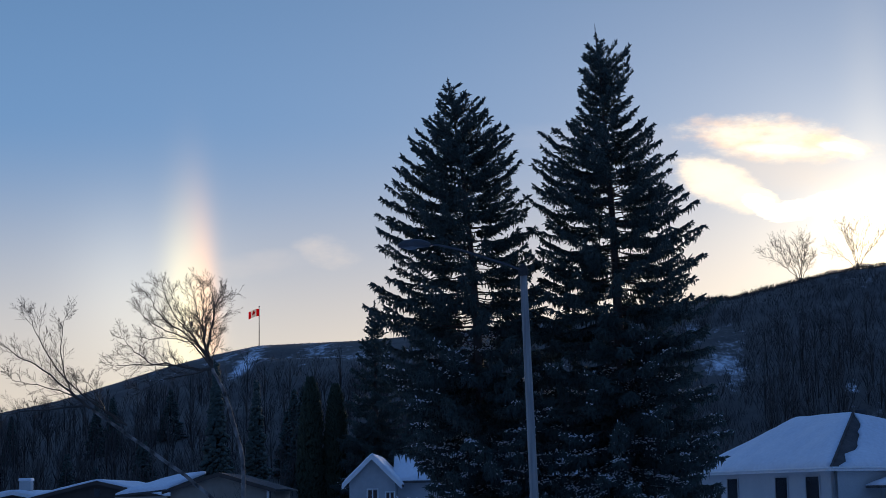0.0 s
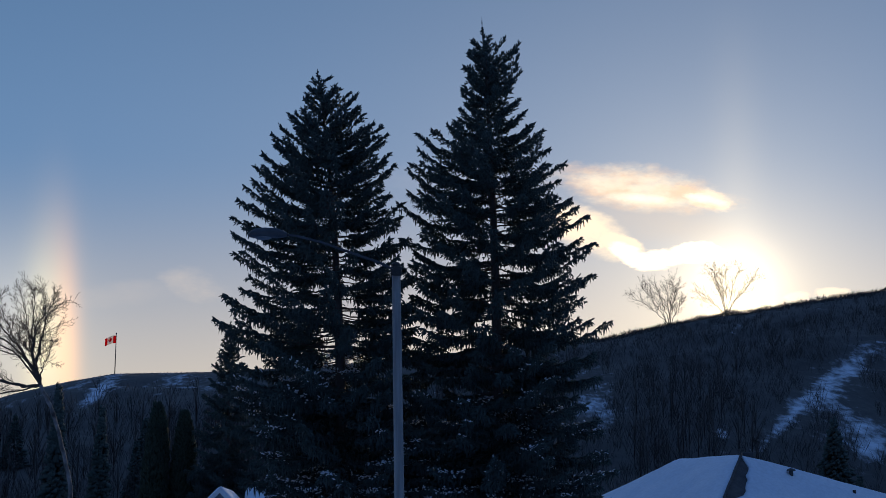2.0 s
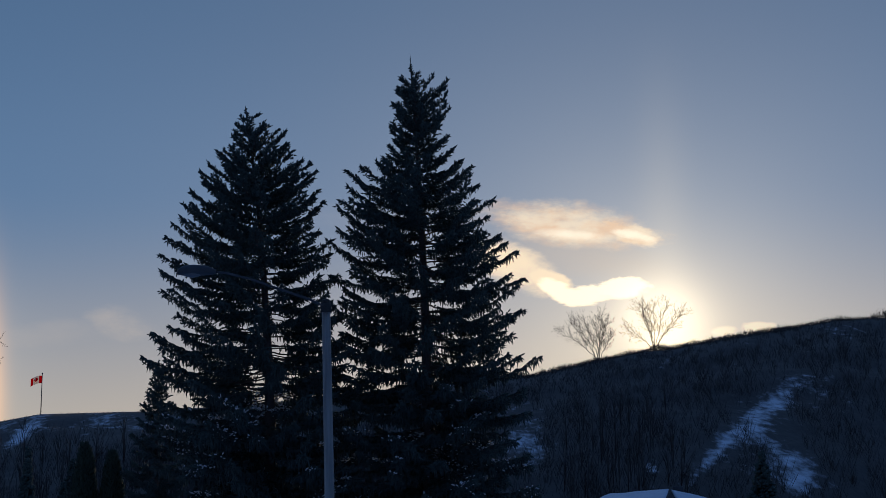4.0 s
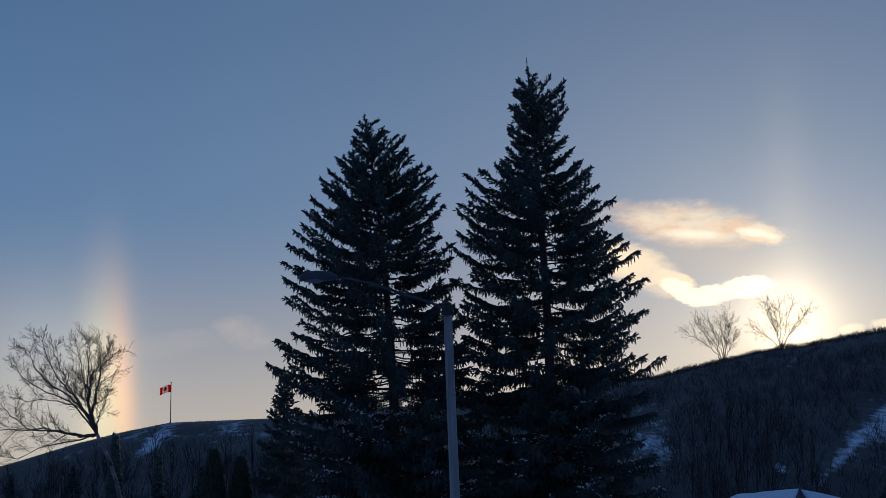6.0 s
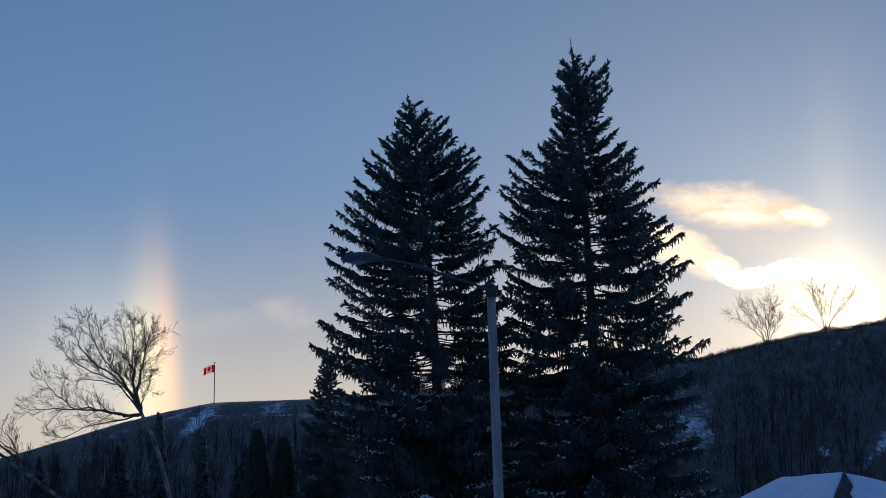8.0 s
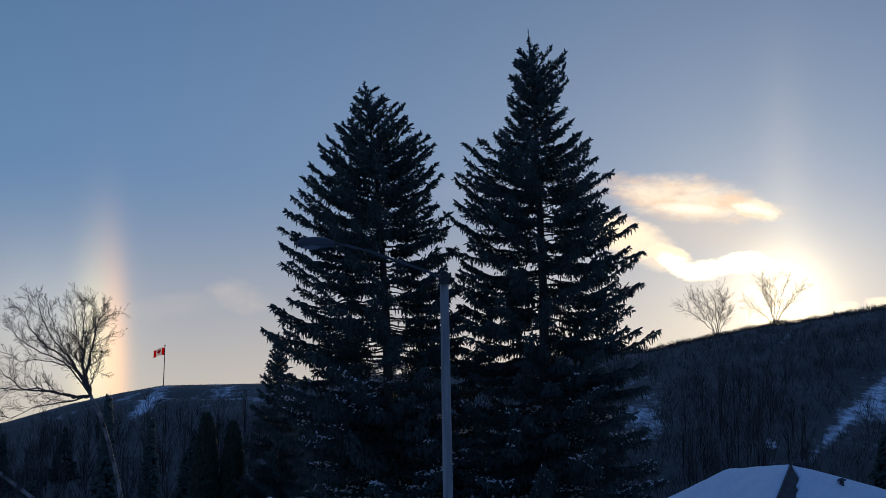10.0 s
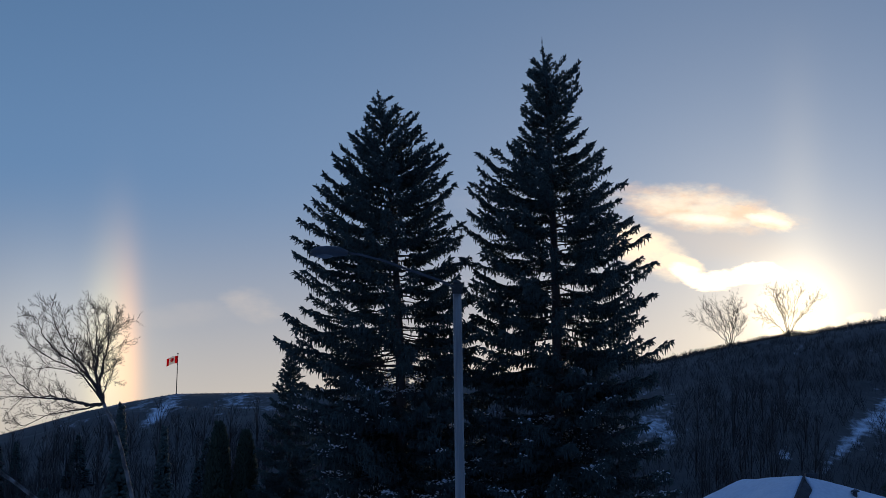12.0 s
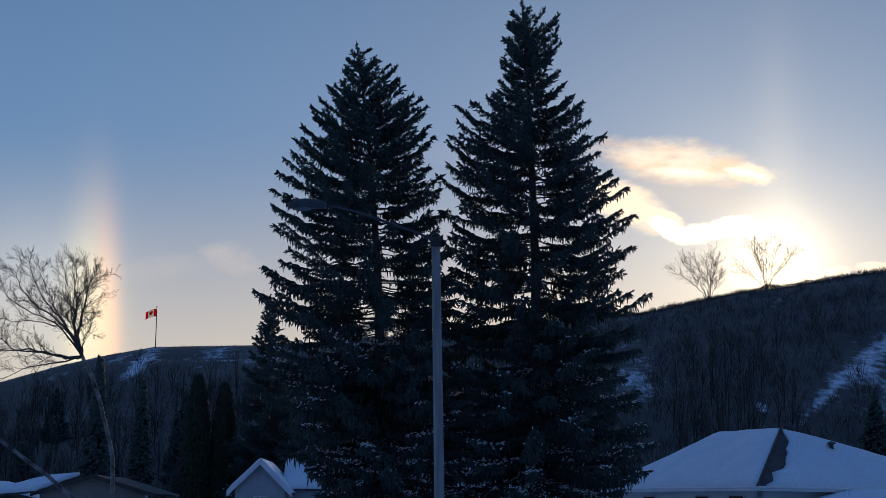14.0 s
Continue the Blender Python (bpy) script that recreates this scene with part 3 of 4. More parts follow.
build_spruce("spruce", (4.25, 56.0, 0.0), 19.3, -0.62,
             [(0.029, 0.45), (0.05, 0.60), (0.081, 0.84), (0.124, 0.97), (0.156, 1.03), (0.184, 1.49), (0.196, 2.56), (0.257, 2.76), (0.27, 2.91), (0.307, 2.92), (0.327, 3.28), (0.392, 3.16), (0.45, 3.3), (0.51, 3.3),
              (0.58, 3.4), (0.66, 3.4), (0.76, 3.6), (0.88, 3.7)],
             [(0.034, 1.14), (0.083, 1.22), (0.159, 1.23), (0.18, 1.45), (0.19, 1.84), (0.219, 2.11), (0.247, 2.49), (0.313, 2.71), (0.346, 3.20), (0.397, 3.42), (0.447, 3.34), (0.524, 3.39), (0.538, 3.84), (0.60, 3.3),
              (0.628, 3.48), (0.70, 3.5), (0.79, 4.0), (0.84, 3.8), (0.90, 3.6)],
             23, "tallest dark green spruce with a thin bare leader", snow_to=8.2, spike=0.28)
build_spruce("spruce", (-7.65, 90.0, 0.0), 13.2, 0.0,
             [(0.08, 0.45), (0.18, 0.9), (0.3, 1.35), (0.45, 1.85), (0.6, 2.2), (0.8, 2.6), (0.95, 2.8)], [(0.08, 0.45), (0.18, 0.9), (0.3, 1.35), (0.45, 1.85), (0.6, 2.2), (0.8, 2.6), (0.95, 2.8)],
             31, "younger dark spruce crowded beside the tall ones", limbs=6, snow_to=5.0, bare=0.15)

# ---------------------------------------------------------------- bare trees


def grow(rng, segs, p, d, length, radius, level, top, spread=0.55, lift=0.12, thin=0.0):
    """Branches from p along d; segs collects (start, end, radius, radius)."""
    n = 4
    for k in range(n):
        d = d + rng.normal(0, 0.08, 3) + np.array([0, 0, lift * 0.3])
        d = d / np.linalg.norm(d)
        q = p + d * length / n
        r1, r2 = radius * (1 - 0.17 * k), radius * (1 - 0.17 * (k + 1))
        segs.append((p, q, max(r1, thin), max(r2, thin)))
        p = q
        if level < top:
            for _ in range(rng.integers(1, 3) if k < n - 1 else 2):
                s = rng.normal(0, 1, 3)
                s -= d * (s @ d)
                s /= np.linalg.norm(s) + 1e-9
                e = d * math.cos(spread) + s * math.sin(spread) * rng.uniform(0.7, 1.2) + np.array([0, 0, lift])
                grow(rng, segs, p, e / np.linalg.norm(e), length * rng.uniform(0.42, 0.66), r2 * 0.62, level + 1, top, spread, lift, thin)


def segments_mesh(name, segs, mat, parent, label="", sides=4):
    a, b = np.array([s[0] for s in segs]), np.array([s[1] for s in segs])
    ra, rb = np.array([s[2] for s in segs])[:, None], np.array([s[3] for s in segs])[:, None]
    w = b - a
    w /= np.linalg.norm(w, axis=1, keepdims=True) + 1e-9
    h = np.where(np.abs(w[:, 2:3]) > 0.9, [[1.0, 0, 0]], [[0, 0, 1.0]])
    x = np.cross(w, h)
    x /= np.linalg.norm(x, axis=1, keepdims=True)
    y = np.cross(w, x)
    v = np.empty((len(segs), 2 * sides, 3))
    for k in range(sides):
        c, s = math.cos(6.28319 * k / sides), math.sin(6.28319 * k / sides)
        v[:, k], v[:, sides + k] = a + ra * (c * x + s * y), b + rb * (c * x + s * y)
    f = []
    for k in range(sides):
        j = (k + 1) % sides
        f += [(k, j, sides + j), (k, sides + j, sides + k)]
    faces = (np.array(f)[None] + 2 * sides * np.arange(len(segs))[:, None, None]).reshape(-1, 3)
    return triangle_mesh(name, v.reshape(-1, 3), faces, mat, parent, label)


def polyline(points, r0, r1, bend=0.03, rng=None, cuts=6):
    """Segments along a slightly crooked line."""
    pts = np.array(points, float)
    t = np.linspace(0, len(pts) - 1, cuts * (len(pts) - 1) + 1)
    line = np.stack([np.interp(t, np.arange(len(pts)), pts[:, k]) for k in range(3)], -1)
    soft = line.copy()
    for _ in range(3):
        soft[1:-1] = (soft[:-2] + 2 * soft[1:-1] + soft[2:]) / 4
    soft[1:-1] += rng.normal(0, bend, soft[1:-1].shape)
    r = np.linspace(r0, r1, len(soft))
    return soft, r


def spray(rng, segs, p, d, length, radius, level, thin=0.0045, open_=0.6):
    """A fine branch that runs nearly straight, with shorter ones set alternately along it and turned up a little."""
    n = 5 if level == 0 else 3
    for k in range(n):
        d = unit(d + rng.normal(0, 0.10, 3) + np.array([0, 0, 0.035]))
        q = p + d * length / n
        r1, r2 = radius * (1 - 0.75 * k / n), radius * (1 - 0.75 * (k + 1) / n)
        segs.append((p, q, max(r1, thin), max(r2, thin * 0.9)))
        p = q
        if level < 2:
            for _ in range(2 if level == 0 or k == n - 1 else 1):
                s = rng.normal(0, 1, 3)
                s = unit(s - d * (s @ d))
                e = unit(d * 0.8 + s * open_ * rng.uniform(0.7, 1.5) + np.array([0, 0, 0.08]))
                spray(rng, segs, p, e, length * rng.uniform(0.28, 0.50) * (1.15 - 0.5 * k / n), r2 * 0.6, level + 1, thin, open_)


def build_birch():
    """Two stems from one stool: a straight one and one that leans far out, each with a fan of fine twigs."""
    rng = np.random.default_rng(5)
    Y = 60.0
    tree = thing("birch_tree", (-10.45, Y, 0.0), "leafless pale-barked birch with a leaning second stem", "birch tree")
    B = np.array([-10.45, Y, 0.0])

    def at(u, v, dy=0.0):
        """u, v: across and up at the tree's distance, as shares of it."""
        return np.array([u * Y, Y + dy, 1.7 + v * Y]) - B

    fork_a, fork_b = (-0.1958, 0.0890), (-0.2775, 0.0642)
    trunks = [polyline([(0, 0, 0), at(-0.1750, 0.003), at(-0.1750, 0.030), at(-0.1815, 0.053), at(-0.1885, 0.075), at(*fork_a)], 0.088, 0.064, 0.012, rng),
              polyline([(-0.1, 0.1, 0), at(-0.1880, -0.0024), at(-0.2166, 0.0212), at(-0.2540, 0.0470), at(*fork_b)], 0.080, 0.060, 0.012, rng)]
    for line, r in trunks:
        part("stem", tube([tuple(p) for p in line], list(r), 8), BIRCH_BARK, tree, smooth=True)
    # main limbs: offsets from the fork across and up, in thousandths of the distance, and a depth
    limbs = [(fork_a, [(-7, 15, 0), (-17, 24, .5), (-36, 35, 1), (-46, 48, 1), (-52, 59, 1.2)]),
             (fork_a, [(-7, 15, 0), (-14, 24, -.3), (-26, 38, -.6), (-33, 59, -.8)]),
             (fork_a, [(-5, 17, 0), (-7, 32, .3), (-7, 45, .5), (-9, 63, .8)]),
             (fork_a, [(-5, 17, 0), (-2, 30, -.6), (0, 36, -1), (7, 42, -1.3)]),
             (fork_a, [(-5, 17, .2), (-15, 40, 1.5), (-19, 60, 1.8)]),
             (fork_a, [(-9, -2, 0), (-26, 4, .4), (-45, 3, .8), (-62, 16, 1.2), (-70, 25, 1.4)]),
             (fork_a, [(-9, -2, 0), (-26, 3, -.4), (-46, 2, -1), (-66, 1, -1.3)]),
             (fork_a, [(-9, -3, .2), (-34, -6, .5), (-54, -14, .8)]),
             (fork_a, [(1, 6, 0), (3, 12, -.4), (8, 16, -.8)]),
             (fork_a, [(-3, 14, 0), (3, 28, -.5), (5, 42, -.8), (10, 50, -1)]),
             (fork_a, [(-4, 16, 0), (0, 38, .6), (-2, 60, 1)]),
             (fork_a, [(-10, 20, 0), (-22, 34, .8), (-33, 56, 1.0)]),
             (fork_a, [(-17, 23, 0), (-40, 30, .5), (-54, 42, .6)]),
             (fork_a, [(-6, 16, 0), (-22, 22, -.6), (-42, 20, -.9)]),
             (fork_b, [(-12, 11, 0), (-17, 20, .4), (-24, 47, .8), (-23, 70, 1)]),
             (fork_b, [(-12, 11, 0), (-30, 31, -.4), (-46, 40, -.8), (-57, 48, -1)]),
             (fork_b, [(-12, 11, .2), (-33, 18, .8), (-60, 24, 1.3)]),
             (fork_b, [(-4, 2, 0), (-24, -1, -.3), (-46, -3, -.7), (-57, -6, -1)]),
             (fork_b, [(-17, 20, 0), (-34, 56, -.8), (-37, 69, -1)]),
             (fork_b, [(15, -4, 0), (0, 9, .4), (-12, 17, .8)]),
             (fork_b, [(12, -6, 0), (10, 8, -.5), (3, 18, -.8)])]
    for fork, offs in limbs:
        start = at(*fork) if abs(offs[0][0]) < 14 and offs[0][0] <= 0 or fork == fork_a else at(fork[0] + 0.025, fork[1] - 0.012)
        wide, tall = (0.91, 0.92) if fork == fork_a else (0.96, 0.86)
        pts = [start] + [at(fork[0] - 0.0012 + wide * a / 1000, fork[1] + tall * b / 1000, c) for a, b, c in offs]
        line, r = polyline(pts, 0.060 if len(offs) > 3 else 0.042, 0.011, 0.022, rng, 4)
        segs = [(line[k], line[k + 1], r[k], r[k + 1]) for k in range(len(line) - 1)]
        n = len(line)
        for k in range(max(3, n // 3), n):
            d = unit(line[k] - line[k - 1])
            for _ in range(1 if k < n - 1 else 3):
                s = rng.normal(0, 1, 3) * (1, 0.8, 1) + np.array([-0.15, 0, 0.55])
                s = unit(s - d * (s @ d))
                spray(rng, segs, line[k], unit(d * 0.8 + s * rng.uniform(0.45, 0.85)), rng.uniform(0.55, 1.05) * np.interp(k / n, [0.3, 1], [1.15, 0.8]), max(0.009, r[k] * 0.42), 0)
        segments_mesh("limb", segs, TWIG, tree, sides=3)
    return tree


build_birch()


def build_hill_tree(place, height, left, right, seed, stems, label):
    """A low many-stemmed tree: a fan of stems from one stool, each feathered with twigs."""
    rng = np.random.default_rng(seed)
    tree = thing("bare_tree", place, label, "bare tree", "bare trees on the ridge")
    for k in range(stems):
        s = (k + 0.5) / stems * 2 - 1 + rng.normal(0, 0.08)
        across = (right if s > 0 else left) * abs(s) * np.sign(s)
        up = height * math.sqrt(max(0.12, 1 - 0.80 * s * s)) * rng.uniform(0.85, 1.0)
        deep = rng.normal(0, 1.6)
        line, r = polyline([(0.15 * s, 0, -0.3), (across * 0.28, deep * 0.25, up * 0.36), (across * 0.68, deep * 0.7, up * 0.72), (across, deep, up)], 0.075, 0.020, 0.09, rng, 5)
        segs = [(line[q], line[q + 1], r[q], r[q + 1]) for q in range(len(line) - 1)]
        for q in range(5, len(line)):
            d = unit(line[q] - line[q - 1])
            for _ in range(3):
                e = rng.normal(0, 1, 3) + np.array([0, 0, 0.3])
                e = unit(e - d * (e @ d))
                spray(rng, segs, line[q], unit(d * 0.8 + e * rng.uniform(0.4, 0.9)), height * rng.uniform(0.12, 0.26), 0.026, 1, 0.0145, 0.70)
        segments_mesh("stem", segs, TWIG, tree, sides=3)
    return tree


build_hill_tree((0.1790 * 299, 299, ground_z(0.1790 * 299, 299)), 8.2, 9.4, 2.6, 3, 9, "bare leafless tree leaning on the snowy ridge")
build_hill_tree((0.2138 * 299, 299, ground_z(0.2138 * 299, 299)), 8.9, 5.6, 7.2, 8, 8, "bare leafless tree on the ridge against the sun")

# ---------------------------------------------------------------- flag on the hill


def build_flag():
    x, y = -0.1527 * 300, 300.0
    z = ground_z(x, y)
    f = thing("flagpole", (x, y, z - 0.3), "red and white flag with a leaf on a thin grey pole", "flagpole")
    part("pole", tube([(0, 0, 0), (0, 0, 3.5), (0, 0, 7.4)], [0.09, 0.08, 0.06], 8), METAL, f, smooth=True)
    bm = bmesh.new()
    bmesh.ops.create_uvsphere(bm, u_segments=10, v_segments=6, radius=0.13, matrix=Matrix.Translation((0, 0, 7.47)))
    part("finial", bm, METAL, f, smooth=True)

    def wave(a, b):
        """a: from the pole outwards, 0 to 1; b: up, 0 to 1. The flag flies to -x and sags."""
        return Vector((-2.0 * a, 0.22 * math.sin(7 * a + 1.5 * b) * a, 5.70 + 1.35 * b - 0.55 * a * a + 0.06 * math.sin(6 * a)))

    def cloth(a0, a1, mat, name):
        bm = bmesh.new()
        n = 8
        g = [[[bm.verts.new(wave(a0 + (a1 - a0) * i / n, j / 6) + Vector((0, s * 0.012, 0))) for j in range(7)] for i in range(n + 1)] for s in (-1, 1)]
        for i in range(n):
            for j in range(6):
                bm.faces.new((g[0][i][j], g[0][i + 1][j], g[0][i + 1][j + 1], g[0][i][j + 1]))
                bm.faces.new((g[1][i][j], g[1][i][j + 1], g[1][i + 1][j + 1], g[1][i + 1][j]))
        return part(name, bm, mat, f, smooth=True)

    cloth(0.02, 0.26, RED, "red_band")
    cloth(0.26, 0.76, FLAGWHITE, "white_field")
    cloth(0.76, 1.0, RED, "red_band")
    leaf = [(0, -.42), (.03, -.2), (.30, -.24), (.25, -.12), (.48, .08), (.42, .14), (.45, .28), (.28, .24), (.14, .12), (.20, .36), (.10, .33), (0, .5)]
    outline = leaf + [(-a, b) for a, b in leaf[::-1][1:-1]]
    bm = bmesh.new()
    for s in (-1, 1):
        mid = bm.verts.new(wave(0.51, 0.5) + Vector((0, s * 0.03, 0)))
        ring = [bm.verts.new(wave(0.51 + a * 0.36, 0.5 + b * 0.8) + Vector((0, s * 0.03, 0))) for a, b in outline]
        for k in range(len(ring)):
            bm.faces.new((mid, ring[k], ring[(k + 1) % len(ring)]))
    part("leaf", bm, RED, f)


build_flag()

# ---------------------------------------------------------------- street lamp


def build_street_lamp():
    lamp = thing("street_lamp", (0.645, 33.5, 0.0), "weathered grey pole with a cobra-head street lamp on a long arm", "street lamp")
    top = Vector((-0.195, 0, 7.18))
    line = [Vector((0, 0, -0.2)).lerp(top, k / 8) for k in range(9)]
    part("pole", tube(line, [0.108 - 0.022 * k / 8 for k in range(9)], 14), POLE, lamp, smooth=True)
    part("cap", tube([top + Vector((0, 0, -0.02)), top + Vector((0, 0, 0.05)), top + Vector((0, 0, 0.09))], [0.098, 0.094, 0.05], 12), IRON, lamp)
    bm = bmesh.new()
    add_box(bm, top.x - 0.11, top.x + 0.11, -0.15, -0.09, 6.98, 7.16, 0.01)
    part("bracket", bm, IRON, lamp)
    part("bracket", box(top.x - 0.10, top.x + 0.10, 0.09, 0.15, 7.0, 7.12, 0.01), IRON, lamp)
    part("arm", tube([top + Vector(p) for p in ((0, -0.12, -0.10), (-0.35, -0.14, 0.06), (-0.9, -0.17, 0.24), (-1.5, -0.2, 0.44), (-2.0, -0.22, 0.56), (-2.25, -0.23, 0.58))], [0.028, 0.026, 0.025, 0.024, 0.024, 0.024], 10), METAL, lamp, smooth=True)
    # the head: a long flattened shell that swells towards its front
    bm = bmesh.new()
    rings = []
    for s, w, h, z in ((0, .05, .05, 0), (.08, .10, .09, 0), (.22, .15, .13, .01), (.45, .18, .14, .01), (.64, .17, .125, 0), (.74, .11, .08, -.01), (.78, .04, .04, -.015)):
        rings.append([bm.verts.new((top.x - 2.2 - s, -0.23 + w * math.cos(6.28319 * k / 14), top.z + 0.57 + z + h * math.sin(6.28319 * k / 14) * (1.0 if k <= 7 else 0.55))) for k in range(14)])
    for a, b in zip(rings, rings[1:]):
        for k in range(14):
            bm.faces.new((a[k], a[(k + 1) % 14], b[(k + 1) % 14], b[k]))
    bm.faces.new(rings[0]), bm.faces.new(rings[-1][::-1])
    head = part("lamp_head", bm, METAL, lamp, "grey cobra-head housing", smooth=True)
    bm = bmesh.new()
    bmesh.ops.create_uvsphere(bm, u_segments=16, v_segments=8, radius=1, matrix=Matrix.Translation((top.x - 2.68, -0.23, top.z + 0.545)) @ Matrix.Diagonal((0.20, 0.13, 0.085, 1)))
    part("lens", bm, LENS, head, smooth=True)


build_street_lamp()

# ---------------------------------------------------------------- houses


def add_window(parent, x, z0, w, h, y, panes=2, split=None, turn=None):
    """A framed window in a wall that faces -y at y, its panes recessed."""
    win = part("window", frame_mesh(x, z0, w, h, y, panes, split), WHITE, parent, "white-framed window with dark glass")
    step = w / panes
    for k in range(panes):
        part("pane", box(x - w / 2 + step * k + 0.035, x - w / 2 + step * (k + 1) - 0.035, y - 0.02, y - 0.01, z0 + 0.04, z0 + h - 0.04), GLASS, win)
    return win


def frame_mesh(x, z0, w, h, y, panes, split):
    bm = bmesh.new()
    t = 0.05
    for a, b in ((x - w / 2 - t, x - w / 2), (x + w / 2, x + w / 2 + t)):
        add_box(bm, a, b, y - 0.06, y + 0.02, z0 - t, z0 + h + t)
    for a, b in ((z0 - t, z0), (z0 + h, z0 + h + t)):
        add_box(bm, x - w / 2, x + w / 2, y - 0.06, y + 0.02, a, b)
    for k in range(1, panes):
        c = x - w / 2 + w * k / panes
        add_box(bm, c - 0.03, c + 0.03, y - 0.05, y, z0, z0 + h)
    if split:
        add_box(bm, x - w / 2, x + w / 2, y - 0.05, y, z0 + split - 0.03, z0 + split + 0.03)
    return bm


def snow_sheet(name, poly, parent, thick=0.14, label="", ragged=(), seed=1):
    """A blanket of snow over a roof plane: a grid across the quad poly (a, b along the eave; c, d above), soft at the edges."""
    a, b, c, d = (Vector(p) for p in poly)
    rng = random.Random(seed)
    n, m = 26, 14
    bm = bmesh.new()
    grid = []
    for j in range(m + 1):
        row = []
        for i in range(n + 1):
            s, t = i / n, j / m
            if "left" in ragged:
                shift = 0.03 + 0.20 * t + 0.05 * noise.noise(Vector((t * 7, seed, 0))) + 0.035 * noise.noise(Vector((t * 31, seed, 3)))
                s = shift * (1 - s) + s
            p = a.lerp(b, s).lerp(d.lerp(c, s), t)
            edge = min(i, n - i, j + 0.6, m - j + 0.6) / 2.0
            z = thick * min(1.0, max(0.12, edge)) ** 0.5 * (1 + 0.25 * noise.noise(p * 0.9))
            row.append(bm.verts.new(p + Vector((0, 0, 0.015 + z))))
        grid.append(row)
    for j in range(m):
        for i in range(n):
            bm.faces.new((grid[j][i], grid[j][i + 1], grid[j + 1][i + 1], grid[j + 1][i]))
    border = [grid[0][i] for i in range(n + 1)] + [grid[j][n] for j in range(1, m + 1)] + [grid[m][i] for i in range(n - 1, -1, -1)] + [grid[j][0] for j in range(m - 1, 0, -1)]
    low = [bm.verts.new(v.co - Vector((0, 0, thick * 0.6))) for v in border]
    k = len(border)
    for i in range(k):
        if border[i].co != border[(i + 1) % k].co:
            bm.faces.new((border[(i + 1) % k], border[i], low[i], low[(i + 1) % k]))
    return part(name, bm, SNOW, parent, label or "thick smooth snow", smooth=True)


def roof_plane(name, poly, parent, mat=None):
    return part(name, slab([Vector(p) for p in poly], -0.10), mat or SHINGLE, parent)


def build_right_house():
    """A pale stuccoed bungalow seen on its corner, with a hipped roof under snow."""
    c = Vector((13.90, 67.4, 0))
    e1, e2 = Vector((-0.43, 0.903, 0)), Vector((0.903, 0.43, 0))
    h = thing("house", tuple(c), "pale stuccoed bungalow with a snow-covered hipped roof", "house")
    L, W, EZ, RZ, O = 11.8, 14.0, 2.87, 5.36, 0.42

    def p(a, b, z):
        return e1 * a + e2 * b + Vector((0, 0, z))

    # walls inside the eaves
    for name, a0, b0, a1, b1 in (("wall", O, O, L - O, O), ("wall", O, O, O, W - O), ("wall", L - O, O, L - O, W - O), ("wall", O, W - O, L - O, W - O)):
        q = [p(a0, b0, -0.2), p(a1, b1, -0.2), p(a1, b1, EZ), p(a0, b0, EZ)]
        n = (q[1] - q[0]).cross(Vector((0, 0, 1))).normalized()
        if n.dot(p(L / 2, W / 2, 0) - q[0]) < 0:
            n = -n
        part(name, slab(q, 0.2, n), STUCCO, h)
    C, CL, CR, CB = p(0, 0, EZ), p(L, 0, EZ), p(0, W, EZ), p(L, W, EZ)
    R1, R2 = p(3.4, 3.85, RZ), p(L - 4.0, 3.7, RZ - 0.05)
    for q in ([C, CL, R2, R1], [C, R1, CR], [CR, R1, R2, CB], [CL, CB, R2]):
        roof_plane("roof", q, h)
    soffit = slab([C + Vector((0, 0, -0.16)), CL + Vector((0, 0, -0.16)), CB + Vector((0, 0, -0.16)), CR + Vector((0, 0, -0.16))], 0.05)
    part("soffit", soffit, WHITE, h)
    for a, b in ((C, CL), (C, CR)):
        d = (b - a).normalized()
        n = Vector((d.y, -d.x, 0))
        if n.y > 0:
            n = -n
        part("fascia", slab([a + Vector((0, 0, -0.17)), b + Vector((0, 0, -0.17)), b + Vector((0, 0, 0.02)), a + Vector((0, 0, 0.02))], 0.03, n), WHITE, h)
        part("gutter", tube([a + n * 0.09 + Vector((0, 0, -0.03)), b + n * 0.09 + Vector((0, 0, -0.03))], [0.045, 0.045], 8), WHITE, h)
    snow_sheet("roof_snow", [C + e1 * 0.05, CL, R2, R1], h, 0.20, seed=2)
    snow_sheet("roof_snow", [C, CR, R1.lerp(CR, 0.02), R1], h, 0.13, ragged=("left",), seed=4, label="snow that has slid off beside the hip")
    part("hip_cap", tube([C + Vector((0, 0, 0.03)), R1 + Vector((0, 0, 0.05))], [0.06, 0.06], 6), SHINGLE, h)
    part("ridge_vent", box(R1.x + 0.15, R1.x + 0.62, R1.y + 0.2, R1.y + 0.6, RZ - 0.25, RZ + 0.22, 0.03), METAL, h, "small capped roof vent")
    vp = p(2.2, 5.6, 4.60)
    vent = part("roof_vent", tube([vp + Vector((0, 0, -0.4)), vp + Vector((0, 0, 0.18))], [0.09, 0.09], 10), METAL, h, "low roof vent with a cap")
    part("vent_cap", tube([vp + Vector((0, 0, 0.18)), vp + Vector((0, 0, 0.24)), vp + Vector((0, 0, 0.3))], [0.2, 0.18, 0.04], 10), METAL, vent)
    vp = p(1.2, 8.2, 3.95)
    part("roof_vent", tube([vp + Vector((0, 0, -0.4)), vp + Vector((0, 0, 0.05))], [0.07, 0.07], 10), IRON, h)
    # tall windows on the side wall
    ang = math.atan2(e1.y, e1.x)
